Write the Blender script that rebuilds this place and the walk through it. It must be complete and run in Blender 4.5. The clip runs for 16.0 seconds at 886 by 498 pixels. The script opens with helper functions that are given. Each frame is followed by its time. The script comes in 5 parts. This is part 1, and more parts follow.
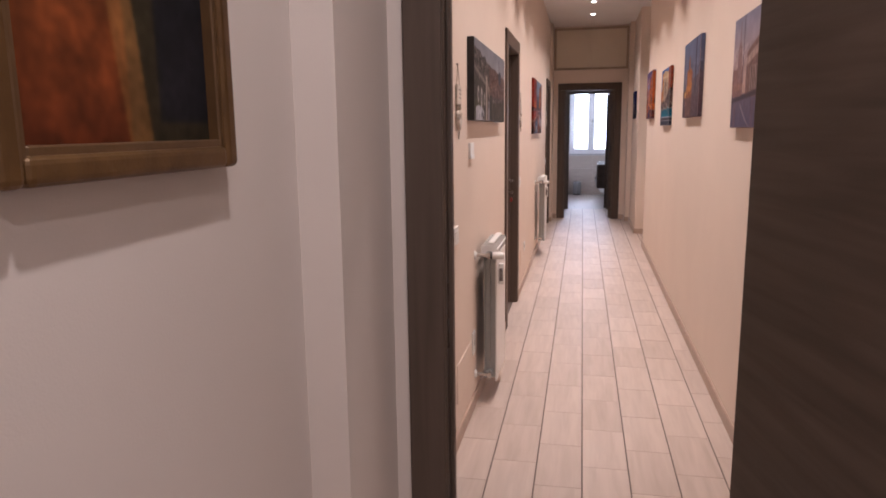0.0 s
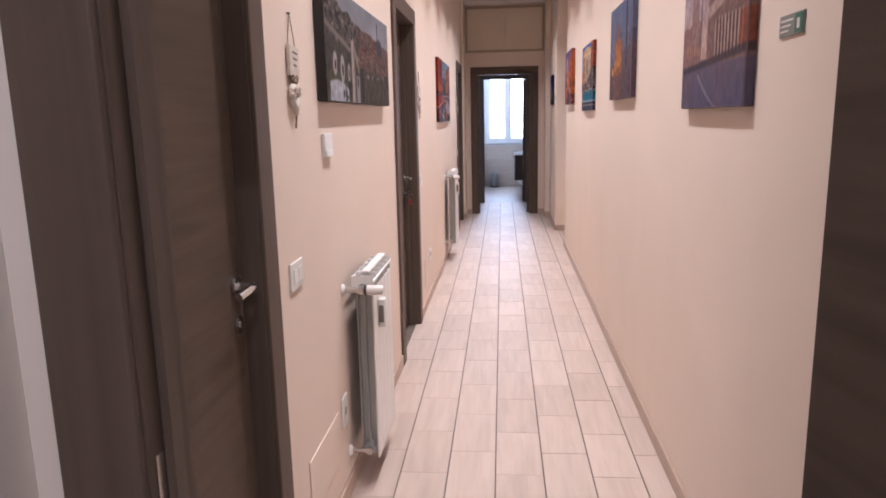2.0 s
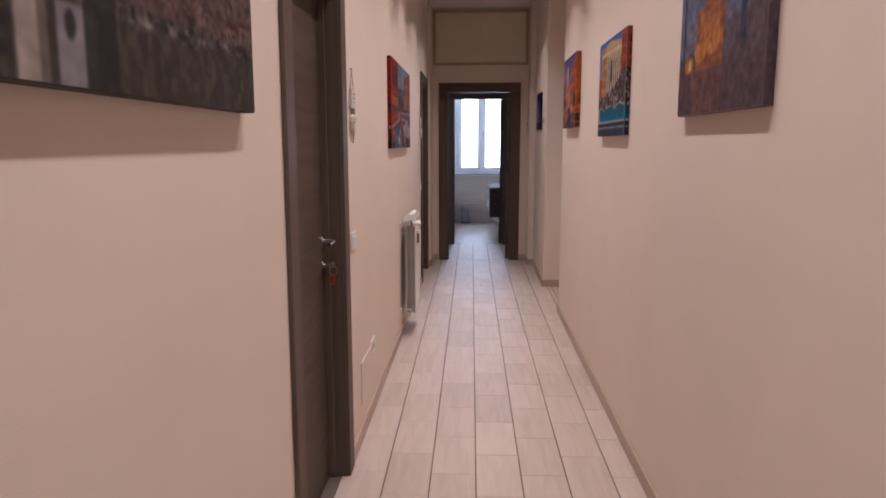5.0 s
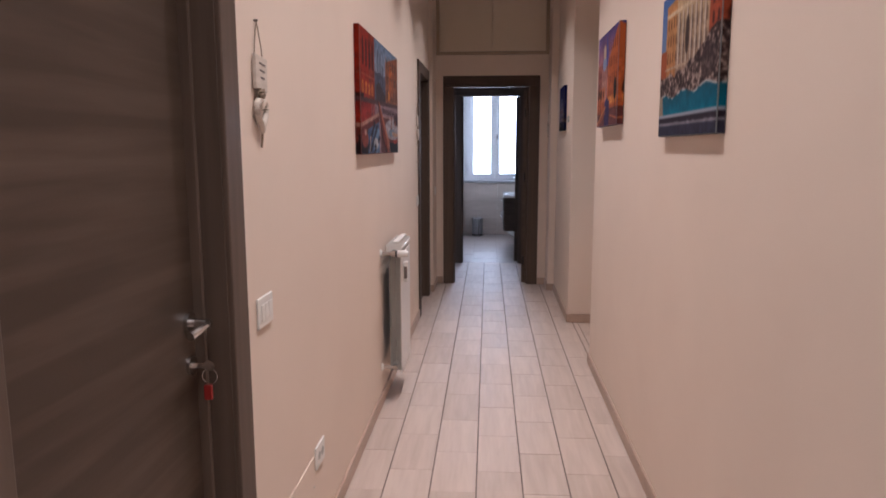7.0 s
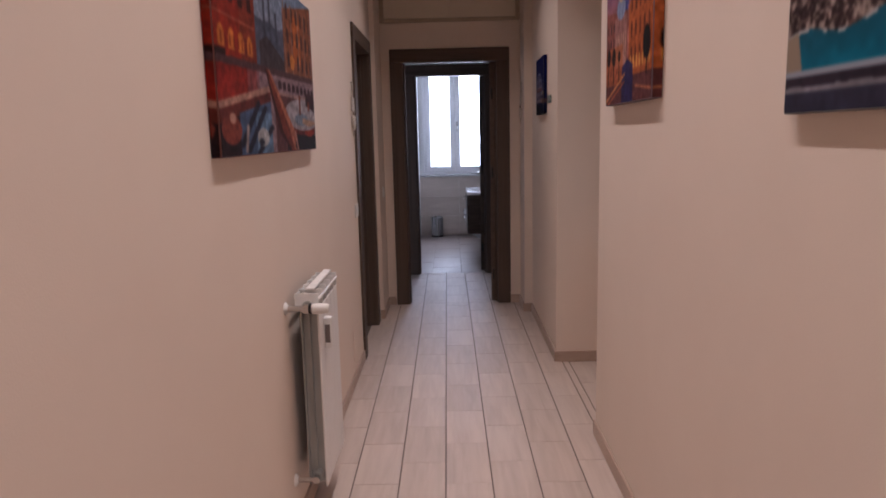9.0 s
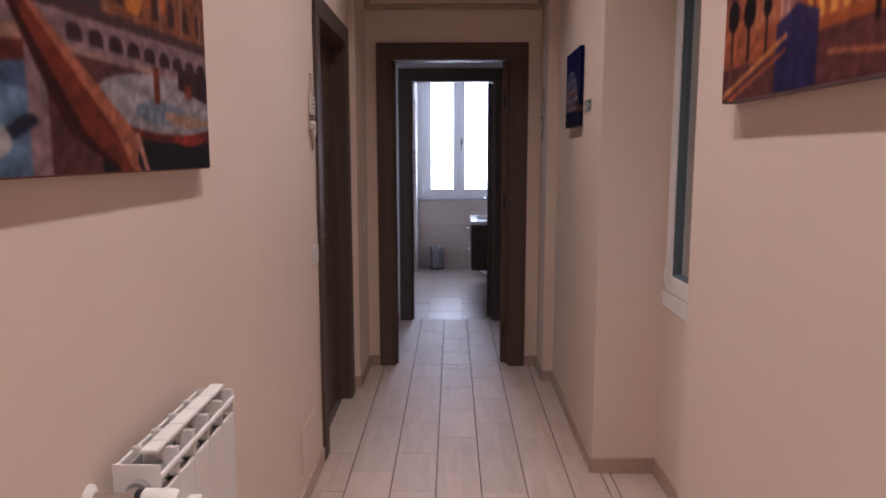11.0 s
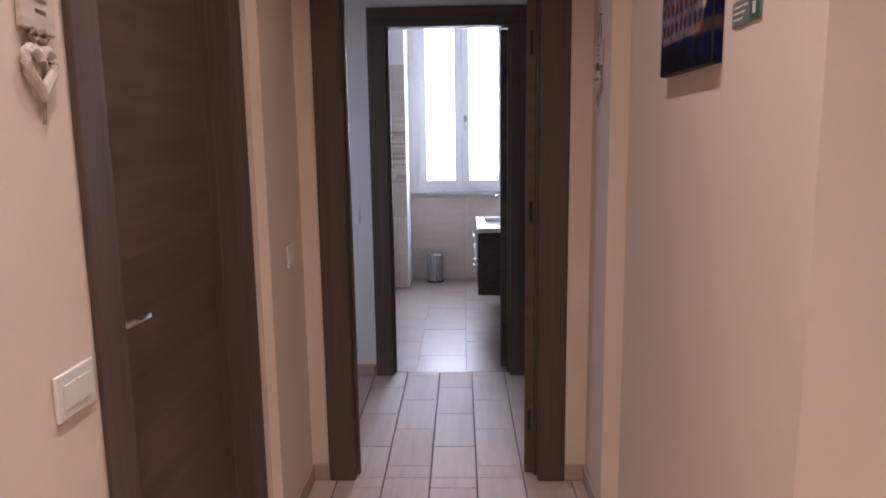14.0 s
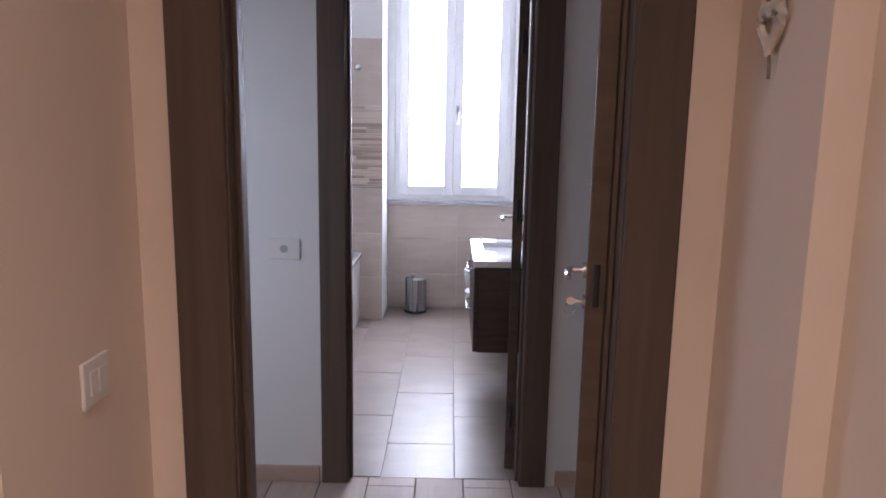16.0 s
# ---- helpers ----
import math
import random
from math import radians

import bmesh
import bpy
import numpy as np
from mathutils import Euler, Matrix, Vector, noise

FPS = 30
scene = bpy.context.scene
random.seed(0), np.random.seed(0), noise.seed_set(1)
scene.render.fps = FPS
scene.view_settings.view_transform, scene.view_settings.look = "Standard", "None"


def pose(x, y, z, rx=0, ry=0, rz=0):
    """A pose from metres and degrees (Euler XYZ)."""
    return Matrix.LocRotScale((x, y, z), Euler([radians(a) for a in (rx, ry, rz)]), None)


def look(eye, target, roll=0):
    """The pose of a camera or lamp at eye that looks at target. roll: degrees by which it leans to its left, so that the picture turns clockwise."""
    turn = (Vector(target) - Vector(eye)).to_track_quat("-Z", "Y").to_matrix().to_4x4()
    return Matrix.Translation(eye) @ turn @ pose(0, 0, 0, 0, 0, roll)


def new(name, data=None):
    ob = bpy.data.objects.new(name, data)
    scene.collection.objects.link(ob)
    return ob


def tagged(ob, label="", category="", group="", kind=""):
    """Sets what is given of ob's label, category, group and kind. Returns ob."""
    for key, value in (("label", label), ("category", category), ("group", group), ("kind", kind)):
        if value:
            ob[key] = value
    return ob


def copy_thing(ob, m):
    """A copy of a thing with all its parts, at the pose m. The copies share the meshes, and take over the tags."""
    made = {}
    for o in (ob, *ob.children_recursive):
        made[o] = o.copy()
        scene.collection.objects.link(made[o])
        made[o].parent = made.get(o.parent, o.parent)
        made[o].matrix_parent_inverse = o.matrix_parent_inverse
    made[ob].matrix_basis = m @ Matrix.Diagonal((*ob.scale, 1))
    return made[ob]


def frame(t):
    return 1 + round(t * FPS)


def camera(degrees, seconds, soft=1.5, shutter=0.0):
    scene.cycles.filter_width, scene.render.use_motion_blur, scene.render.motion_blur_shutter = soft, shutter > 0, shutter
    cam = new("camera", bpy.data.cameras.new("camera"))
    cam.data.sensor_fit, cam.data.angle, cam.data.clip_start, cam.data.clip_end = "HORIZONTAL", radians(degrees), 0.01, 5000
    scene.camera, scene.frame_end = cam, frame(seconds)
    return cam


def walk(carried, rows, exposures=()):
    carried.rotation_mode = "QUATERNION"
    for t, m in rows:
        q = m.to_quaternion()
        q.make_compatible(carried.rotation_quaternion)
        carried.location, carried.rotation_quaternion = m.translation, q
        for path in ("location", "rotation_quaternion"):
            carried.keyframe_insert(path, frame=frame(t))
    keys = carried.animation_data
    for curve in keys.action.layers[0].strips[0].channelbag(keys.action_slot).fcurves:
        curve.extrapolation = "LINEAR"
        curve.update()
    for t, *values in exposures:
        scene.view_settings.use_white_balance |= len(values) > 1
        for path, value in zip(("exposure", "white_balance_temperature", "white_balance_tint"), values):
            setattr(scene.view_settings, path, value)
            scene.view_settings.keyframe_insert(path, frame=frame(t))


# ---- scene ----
cam = camera(65.6, 16.0, soft=1.8)
KELVIN, TINT = 5700, 10
EXPOSURES = [(0, -0.05, KELVIN + 150, TINT + 3), (0.5, 0.15, KELVIN + 100, TINT), (1.0, 0.2, KELVIN - 150, TINT - 1), (2.0, 0.28, KELVIN - 450, TINT - 3), (3.0, -0.06, KELVIN - 500, TINT - 3), (4.0, -0.4, KELVIN - 200, TINT), (6.5, -0.5, KELVIN - 200, TINT - 1), (7.0, -0.42, KELVIN - 280, TINT - 2), (8.0, -0.58, KELVIN - 280, TINT - 2), (9.0, -0.8, KELVIN - 50, TINT + 3), (11.5, -0.6, KELVIN + 50, TINT + 5), (12.5, -0.45, KELVIN + 250, TINT + 6), (13.0, -0.36, KELVIN + 350, TINT + 6), (14.0, 0.0, KELVIN + 250, TINT + 5), (15.0, 0.27, KELVIN + 200, TINT + 5), (16.0, 0.31, KELVIN + 350, TINT + 4)]
PATH = [
    (0, (0.204, 0.369, 1.481), (-0.196, 2.298, 1.137), -0.7),
    (0.5, (0.286, 0.507, 1.47), (0.028, 2.455, 1.099), -0.7),
    (1, (0.281, 0.771, 1.455), (0.103, 2.728, 1.085), -1.3),
    (1.5, (0.245, 1.08, 1.453), (0.082, 3.038, 1.079), -2.1),
    (2, (0.262, 1.412, 1.457), (0.08, 3.368, 1.082), -1.2),
    (2.5, (0.223, 1.728, 1.441), (0.066, 3.686, 1.064), -1.4),
    (3, (0.19, 2.025, 1.448), (0.08, 3.988, 1.08), -2.2),
    (3.5, (0.198, 2.357, 1.464), (0.07, 4.328, 1.149), -0.8),
    (4, (0.172, 2.663, 1.444), (0.087, 4.636, 1.132), 0.1),
    (6.5, (0.246, 4.307, 1.461), (0.132, 6.283, 1.171), -0.5),
    (7, (0.253, 4.608, 1.451), (0.115, 6.581, 1.158), -0.1),
    (7.5, (0.241, 4.947, 1.459), (0.182, 6.923, 1.151), -0.7),
    (8, (0.25, 5.302, 1.452), (0.154, 7.281, 1.178), -0.7),
    (8.5, (0.245, 5.634, 1.442), (0.185, 7.613, 1.158), 0.3),
    (9, (0.241, 5.979, 1.463), (0.214, 7.952, 1.137), -1.3),
    (11.5, (0.275, 7.576, 1.449), (0.245, 9.558, 1.184), 0.3),
    (12, (0.242, 7.91, 1.458), (0.254, 9.886, 1.151), -0.3),
    (12.5, (0.251, 8.231, 1.453), (0.293, 10.212, 1.18), -0.3),
    (13, (0.262, 8.515, 1.447), (0.345, 10.49, 1.147), 0.1),
    (13.5, (0.276, 8.809, 1.452), (0.35, 10.782, 1.136), -1.0),
    (14, (0.335, 9.146, 1.441), (0.271, 11.119, 1.121), -0.8),
    (14.5, (0.369, 9.452, 1.446), (0.247, 11.427, 1.155), 1.2),
    (15, (0.349, 9.8, 1.45), (0.301, 11.775, 1.138), 0.0),
    (15.5, (0.328, 10.166, 1.475), (0.242, 12.137, 1.147), -1.1),
    (16, (0.294, 10.533, 1.448), (0.277, 12.505, 1.113), 1.0),
]
walk(cam, [(t, look(eye, target, roll)) for t, eye, target, roll in PATH], EXPOSURES)

# ---- world and light ----
CEIL = 3.05
WL, WR, WR2 = -0.36, 0.925, 0.900
world = bpy.data.worlds.new("world")
scene.world = world
world.use_nodes = True
wn = world.node_tree.nodes
sky = wn.new("ShaderNodeTexSky")
sky.sky_type = "NISHITA"
sky.sun_disc = False
sky.sun_elevation, sky.sun_rotation = radians(38), radians(200)
wn["Background"].inputs["Strength"].default_value = 0.10
world.node_tree.links.new(sky.outputs["Color"], wn["Background"].inputs["Color"])


def area_lamp(name, m, sx, sy, watts, colour, shape="RECTANGLE", spread=180):
    d = bpy.data.lights.new(name, "AREA")
    d.shape, d.size, d.size_y, d.energy, d.color = shape, sx, sy, watts, colour
    d.spread = radians(spread)
    ob = new(name, d)
    ob.matrix_world = m
    return ob


WARM = (1.0, 0.82, 0.71)
# First spot, at 2.65, is an added unseen lamp that lifts the nearby wall.
SPOT_Y = [2.65 + 1.0 * k for k in range(9)]
SPOTS = [(0.262, y, CEIL) for y in SPOT_Y]
HALL_SPOTS = [(0.25, 0.9, CEIL), (0.9, -0.6, CEIL)]
for p in SPOTS:
    area_lamp("downlight_lamp", pose(p[0], p[1], p[2] - 0.026), 0.07, 0.07, 4.0 if p[1] < 3 else 7.0 if p[1] > 10 else 10.6, WARM, "DISK", 104)
for p in HALL_SPOTS:
    area_lamp("downlight_lamp", pose(p[0], p[1], p[2] - 0.026), 0.07, 0.07, 17.0, (1.0, 0.85, 0.77), "DISK", 150)
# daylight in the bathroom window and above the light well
area_lamp("window_daylight", pose(0.31, 16.42, 1.80, -90, 0, 0), 1.05, 1.9, 112.0, (0.84, 0.85, 1.0))
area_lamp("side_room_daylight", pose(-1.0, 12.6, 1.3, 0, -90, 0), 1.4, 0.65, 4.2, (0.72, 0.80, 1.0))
area_lamp("light_well_daylight", pose(2.0, 9.8, 4.2), 1.2, 2.4, 30.0, (0.75, 0.88, 1.0))


# ---- materials ----
def material(name):
    m = bpy.data.materials.new(name)
    m.use_nodes = True
    return m, m.node_tree.nodes, m.node_tree.links, m.node_tree.nodes["Principled BSDF"]


def grainy(name, dark, light, rough=0.5, scale=(1, 1, 1), grain=6.0, detail=6.0, bump=0.1, fine=120.0, metal=0.0,
           vary=0.0, coords="Object", gloss_vary=0.1, coat=0.0, big=1.3, big_amount=0.3, specular=0.5, dist=0.002):
    """Two scales of variation between two base colours, with a fine relief."""
    m, n, l, b = material(name)
    tc = n.new("ShaderNodeTexCoord")
    mp = n.new("ShaderNodeMapping")
    mp.inputs["Scale"].default_value = scale
    l.new(tc.outputs[coords], mp.inputs["Vector"])
    src = mp.outputs["Vector"]
    info = n.new("ShaderNodeObjectInfo")
    if vary:
        add = n.new("ShaderNodeVectorMath")
        add.operation = "MULTIPLY_ADD"
        add.inputs[1].default_value = (37.0, 53.0, 71.0)
        l.new(info.outputs["Random"], add.inputs[0])
        l.new(src, add.inputs[2])
        src = add.outputs["Vector"]
    t1 = n.new("ShaderNodeTexNoise")
    t1.inputs["Scale"].default_value, t1.inputs["Detail"].default_value = grain, detail
    t1.inputs["Distortion"].default_value = 0.4
    t2 = n.new("ShaderNodeTexNoise")
    t2.inputs["Scale"].default_value, t2.inputs["Detail"].default_value = big, 2.0
    t3 = n.new("ShaderNodeTexNoise")
    t3.inputs["Scale"].default_value, t3.inputs["Detail"].default_value = fine, 3.0
    for t in (t1, t2):
        l.new(src, t.inputs["Vector"])
    l.new(tc.outputs[coords], t3.inputs["Vector"])
    mx = n.new("ShaderNodeMix")
    mx.inputs["Factor"].default_value = big_amount
    l.new(t1.outputs["Fac"], mx.inputs["A"])
    l.new(t2.outputs["Fac"], mx.inputs["B"])
    fac = mx.outputs["Result"]
    if vary:
        ma = n.new("ShaderNodeMath")
        ma.operation = "MULTIPLY_ADD"
        ma.inputs[1].default_value = vary
        l.new(info.outputs["Random"], ma.inputs[0])
        l.new(fac, ma.inputs[2])
        sub = n.new("ShaderNodeMath")
        sub.operation = "SUBTRACT"
        sub.inputs[1].default_value = vary / 2
        l.new(ma.outputs[0], sub.inputs[0])
        fac = sub.outputs[0]
    ramp = n.new("ShaderNodeValToRGB")
    ramp.color_ramp.elements[0].position, ramp.color_ramp.elements[1].position = 0.3, 0.7
    ramp.color_ramp.elements[0].color, ramp.color_ramp.elements[1].color = (*dark, 1), (*light, 1)
    l.new(fac, ramp.inputs["Fac"])
    l.new(ramp.outputs["Color"], b.inputs["Base Color"])
    mr = n.new("ShaderNodeMapRange")
    mr.inputs["To Min"].default_value, mr.inputs["To Max"].default_value = max(0.02, rough - gloss_vary), min(1, rough + gloss_vary)
    l.new(t2.outputs["Fac"], mr.inputs["Value"])
    l.new(mr.outputs["Result"], b.inputs["Roughness"])
    b.inputs["Metallic"].default_value = metal
    b.inputs["Coat Weight"].default_value = coat
    b.inputs["Specular IOR Level"].default_value = specular
    if bump:
        mb = n.new("ShaderNodeMath")
        mb.operation = "ADD"
        l.new(t1.outputs["Fac"], mb.inputs[0])
        l.new(t3.outputs["Fac"], mb.inputs[1])
        bp = n.new("ShaderNodeBump")
        bp.inputs["Strength"].default_value, bp.inputs["Distance"].default_value = bump, dist
        l.new(mb.outputs[0], bp.inputs["Height"])
        l.new(bp.outputs["Normal"], b.inputs["Normal"])
    return m


def plain(name, colour, rough=0.5, metal=0.0, bump=0.0, coat=0.0):
    d = tuple(c * 0.94 for c in colour)
    return grainy(name, d, colour, rough, grain=9.0, bump=bump, metal=metal, gloss_vary=0.05, coat=coat)


M_WALL = grainy("cream_wall_paint", (0.71, 0.595, 0.51), (0.75, 0.635, 0.545), 0.75, grain=2.2, bump=0.16, fine=260, big=0.6, specular=0.3)
M_HALL = grainy("pale_wall_paint", (0.68, 0.61, 0.565), (0.72, 0.65, 0.605), 0.78, grain=2.0, bump=0.16, fine=260, big=0.7, specular=0.3)
M_VEST = grainy("white_wall_paint", (0.70, 0.70, 0.69), (0.76, 0.76, 0.75), 0.75, grain=2.0, bump=0.14, fine=260, big=0.7, specular=0.3)
M_CEIL = grainy("ceiling_paint", (0.76, 0.73, 0.70), (0.80, 0.77, 0.74), 0.85, grain=2.0, bump=0.1, fine=200, specular=0.2)
M_WOOD_H = grainy("taupe_oak_laminate_cross_grain", (0.060, 0.041, 0.030), (0.125, 0.088, 0.067), 0.58, scale=(1.2, 1.2, 16.0), grain=1.6, detail=8, bump=0.12, fine=160, vary=0.25, big=0.9, big_amount=0.45, specular=0.35)
M_WOOD_V = grainy("taupe_oak_laminate_upright_grain", (0.078, 0.055, 0.042), (0.122, 0.088, 0.069), 0.58, scale=(22.0, 22.0, 1.0), grain=1.5, detail=8, bump=0.12, fine=160, vary=0.2, big=0.8, big_amount=0.35, specular=0.35)
M_TILE = grainy("beige_wood_look_tile", (0.40, 0.315, 0.262), (0.53, 0.43, 0.37), 0.55, scale=(9.0, 0.9, 1.0), grain=3.0, detail=7, bump=0.05, fine=180, vary=0.20, gloss_vary=0.14, big=1.6, big_amount=0.4)
M_GROUT = grainy("grey_brown_grout", (0.10, 0.078, 0.066), (0.16, 0.125, 0.108), 0.9, grain=14.0, bump=0.3, fine=300)
M_BASE = grainy("beige_brown_skirting_tile", (0.38, 0.28, 0.22), (0.48, 0.36, 0.29), 0.4, scale=(2, 2, 6), grain=4.0, bump=0.05, vary=0.15)
M_BTILE = grainy("pale_stone_floor_tile", (0.24, 0.195, 0.165), (0.31, 0.255, 0.22), 0.38, scale=(2.0, 4.0, 1.0), grain=2.0, bump=0.02, vary=0.08, gloss_vary=0.02)
M_BWALL = grainy("beige_stone_wall_tile", (0.47, 0.395, 0.335), (0.57, 0.485, 0.42), 0.35, scale=(1.0, 1.0, 5.0), grain=3.0, bump=0.03, vary=0.15)
M_STRIP = grainy("split_stone_strip_tile", (0.33, 0.25, 0.20), (0.60, 0.50, 0.43), 0.45, scale=(1.0, 1.0, 8.0), grain=4.0, bump=0.15, vary=0.7)
M_WHITE = plain("white_enamel", (0.78, 0.76, 0.74), 0.35)
M_PVC = plain("white_pvc", (0.80, 0.80, 0.81), 0.30)
M_PLASTIC = plain("white_plastic", (0.76, 0.74, 0.71), 0.4)
M_CERAMIC = plain("white_ceramic", (0.82, 0.82, 0.82), 0.12, coat=0.5)
M_CHROME = plain("satin_chrome", (0.62, 0.61, 0.60), 0.22, 1.0)
M_STEEL = grainy("brushed_steel", (0.33, 0.33, 0.34), (0.46, 0.46, 0.47), 0.28, scale=(30, 30, 1), grain=3, metal=1.0, bump=0.04)
M_ALU = plain("cast_aluminium", (0.42, 0.43, 0.42), 0.45, 0.6)
M_BLACK = plain("black_plastic", (0.012, 0.012, 0.013), 0.45)
M_SEAL = plain("grey_rubber_gasket", (0.10, 0.13, 0.15), 0.5)
M_DARKWOOD = grainy("dark_wenge_veneer", (0.045, 0.032, 0.027), (0.085, 0.062, 0.052), 0.4, scale=(2, 2, 20), grain=2.0, bump=0.08)
M_CREAMDOOR = grainy("cream_cupboard_paint", (0.64, 0.55, 0.43), (0.69, 0.595, 0.47), 0.5, grain=2.0, bump=0.05)
M_TRIM = grainy("tan_cupboard_trim", (0.36, 0.28, 0.20), (0.44, 0.35, 0.26), 0.5, grain=5.0, bump=0.05)
M_MARBLE = grainy("grey_marble", (0.38, 0.38, 0.39), (0.55, 0.55, 0.56), 0.25, grain=7.0, bump=0.02)
M_GOLD = grainy("worn_gilt_wood", (0.075, 0.036, 0.012), (0.17, 0.09, 0.030), 0.42, scale=(1, 1, 1), grain=16, bump=0.25, metal=0.35)
M_GOLDDARK = grainy("dark_gilt_wood", (0.08, 0.042, 0.018), (0.15, 0.08, 0.032), 0.45, grain=16, bump=0.2, metal=0.2)
M_EDGE = grainy("black_canvas_edge", (0.010, 0.008, 0.008), (0.02, 0.016, 0.015), 0.6, grain=20, bump=0.2, fine=900)
M_PLAQUE = grainy("weathered_white_wood", (0.50, 0.43, 0.37), (0.68, 0.61, 0.54), 0.7, scale=(3, 3, 10), grain=6, bump=0.25)
M_CORD = grainy("jute_cord", (0.20, 0.15, 0.11), (0.34, 0.27, 0.20), 0.9, grain=60, bump=0.4)
M_GREYINK = plain("grey_ink", (0.16, 0.13, 0.12), 0.7)
M_RED = plain("red_plastic", (0.26, 0.018, 0.016), 0.35)
M_GREENSIGN = plain("green_sign_print", (0.03, 0.13, 0.085), 0.4)
M_GREYSIGN = plain("grey_sign_plate", (0.20, 0.21, 0.20), 0.35)
M_TOWEL = grainy("white_towelling", (0.68, 0.67, 0.66), (0.80, 0.79, 0.78), 0.95, grain=30, bump=0.6, fine=500)
M_COURT = grainy("grey_courtyard_render", (0.36, 0.33, 0.29), (0.46, 0.42, 0.37), 0.9, grain=3, bump=0.3, fine=90)
M_SHUTTER = grainy("brown_shutter_paint", (0.07, 0.052, 0.042), (0.11, 0.085, 0.068), 0.5, scale=(8, 8, 1), grain=3, bump=0.1)


def glass(name):
    m, n, l, b = material(name)
    b.inputs["Transmission Weight"].default_value = 1.0
    b.inputs["Roughness"].default_value = 0.02
    b.inputs["IOR"].default_value = 1.45
    b.inputs["Base Color"].default_value = (0.95, 0.98, 0.97, 1)
    return m


M_GLASS = glass("window_glass")
M_GLOW, gn, gl, gb = material("lit_lamp_diffuser")
gb.inputs["Emission Color"].default_value, gb.inputs["Emission Strength"].default_value = (1, 0.9, 0.78, 1), 9.0
M_PRINT, pn, pl, pb = material("printed_canvas")
pa = pn.new("ShaderNodeVertexColor")
pa.layer_name = "print"
pl.new(pa.outputs["Color"], pb.inputs["Base Color"])
pw = pn.new("ShaderNodeTexNoise")
pw.inputs["Scale"].default_value = 700
pbump = pn.new("ShaderNodeBump")
pbump.inputs["Strength"].default_value, pbump.inputs["Distance"].default_value = 0.2, 0.0006
pl.new(pw.outputs["Fac"], pbump.inputs["Height"])
pl.new(pbump.outputs["Normal"], pb.inputs["Normal"])
pb.inputs["Roughness"].default_value = 0.8
pb.inputs["Specular IOR Level"].default_value = 0.15


# ---- mesh helpers ----
def box(bm, x0, x1, y0, y1, z0, z1, bevel=0.0, seg=1):
    r = bmesh.ops.create_cube(bm, size=1.0, matrix=Matrix.Translation(((x0 + x1) / 2, (y0 + y1) / 2, (z0 + z1) / 2)) @ Matrix.Diagonal((abs(x1 - x0), abs(y1 - y0), abs(z1 - z0), 1)))
    if bevel:
        es = list({e for v in r["verts"] for e in v.link_edges})
        bmesh.ops.bevel(bm, geom=es, offset=bevel, segments=seg, affect="EDGES", profile=0.5)
    return bm


def cyl(bm, p, q, r, seg=20, r2=None):
    p, q = Vector(p), Vector(q)
    m = Matrix.Translation((p + q) / 2) @ (q - p).to_track_quat("Z", "Y").to_matrix().to_4x4()
    bmesh.ops.create_cone(bm, cap_ends=True, segments=seg, radius1=r, radius2=r if r2 is None else r2, depth=(q - p).length, matrix=m)
    return bm


def lathe(bm, profile, centre=(0, 0, 0), seg=32, m=Matrix.Identity(4)):
    """Spin a profile of (radius, z) about z."""
    rings = []
    for r, z in profile:
        rings.append([bm.verts.new(m @ Vector((centre[0] + r * math.cos(a), centre[1] + r * math.sin(a), centre[2] + z))) for a in [2 * math.pi * i / seg for i in range(seg)]])
    for a, b in zip(rings, rings[1:]):
        for i in range(seg):
            bm.faces.new((a[i], a[(i + 1) % seg], b[(i + 1) % seg], b[i]))
    bm.faces.new(rings[0][::-1])
    bm.faces.new(rings[-1])
    return bm


def tube(bm, pts, r, seg=8):
    """A bent rod through points."""
    pts = [Vector(p) for p in pts]
    rings = []
    for i, p in enumerate(pts):
        d = (pts[min(i + 1, len(pts) - 1)] - pts[max(i - 1, 0)]).normalized()
        q = d.to_track_quat("Z", "Y")
        rings.append([bm.verts.new(p + q @ Vector((r * math.cos(a), r * math.sin(a), 0))) for a in [2 * math.pi * k / seg for k in range(seg)]])
    for a, b in zip(rings, rings[1:]):
        for k in range(seg):
            bm.faces.new((a[k], a[(k + 1) % seg], b[(k + 1) % seg], b[k]))
    bm.faces.new(rings[0][::-1])
    bm.faces.new(rings[-1])
    return bm


def mesh_of(name, bm, mat, smooth=False):
    bmesh.ops.recalc_face_normals(bm, faces=bm.faces)
    me = bpy.data.meshes.new(name)
    bm.to_mesh(me)
    bm.free()
    me.materials.append(mat)
    if smooth:
        for p in me.polygons:
            p.use_smooth = True
        me.set_sharp_from_angle(angle=radians(35))
    return me


def part(name, bm, mat, parent=None, label="", m=None, smooth=False):
    ob = new(name, mesh_of(name, bm, mat, smooth))
    if parent is not None:
        ob.parent = parent
    if m is not None:
        ob.matrix_basis = m
    if label:
        tagged(ob, label)
    return ob


def thing(name, label, category, m=None, group="", kind=""):
    e = new(name)
    e.empty_display_size = 0.1
    if m is not None:
        e.matrix_basis = m
    return tagged(e, label, category, group, kind)


def B():
    return bmesh.new()


def boxes(name, mat, label, *bs, category="wall"):
    bm = B()
    for b in bs:
        box(bm, *b)
    return tagged(part(name, bm, mat), label, category, kind="structure")


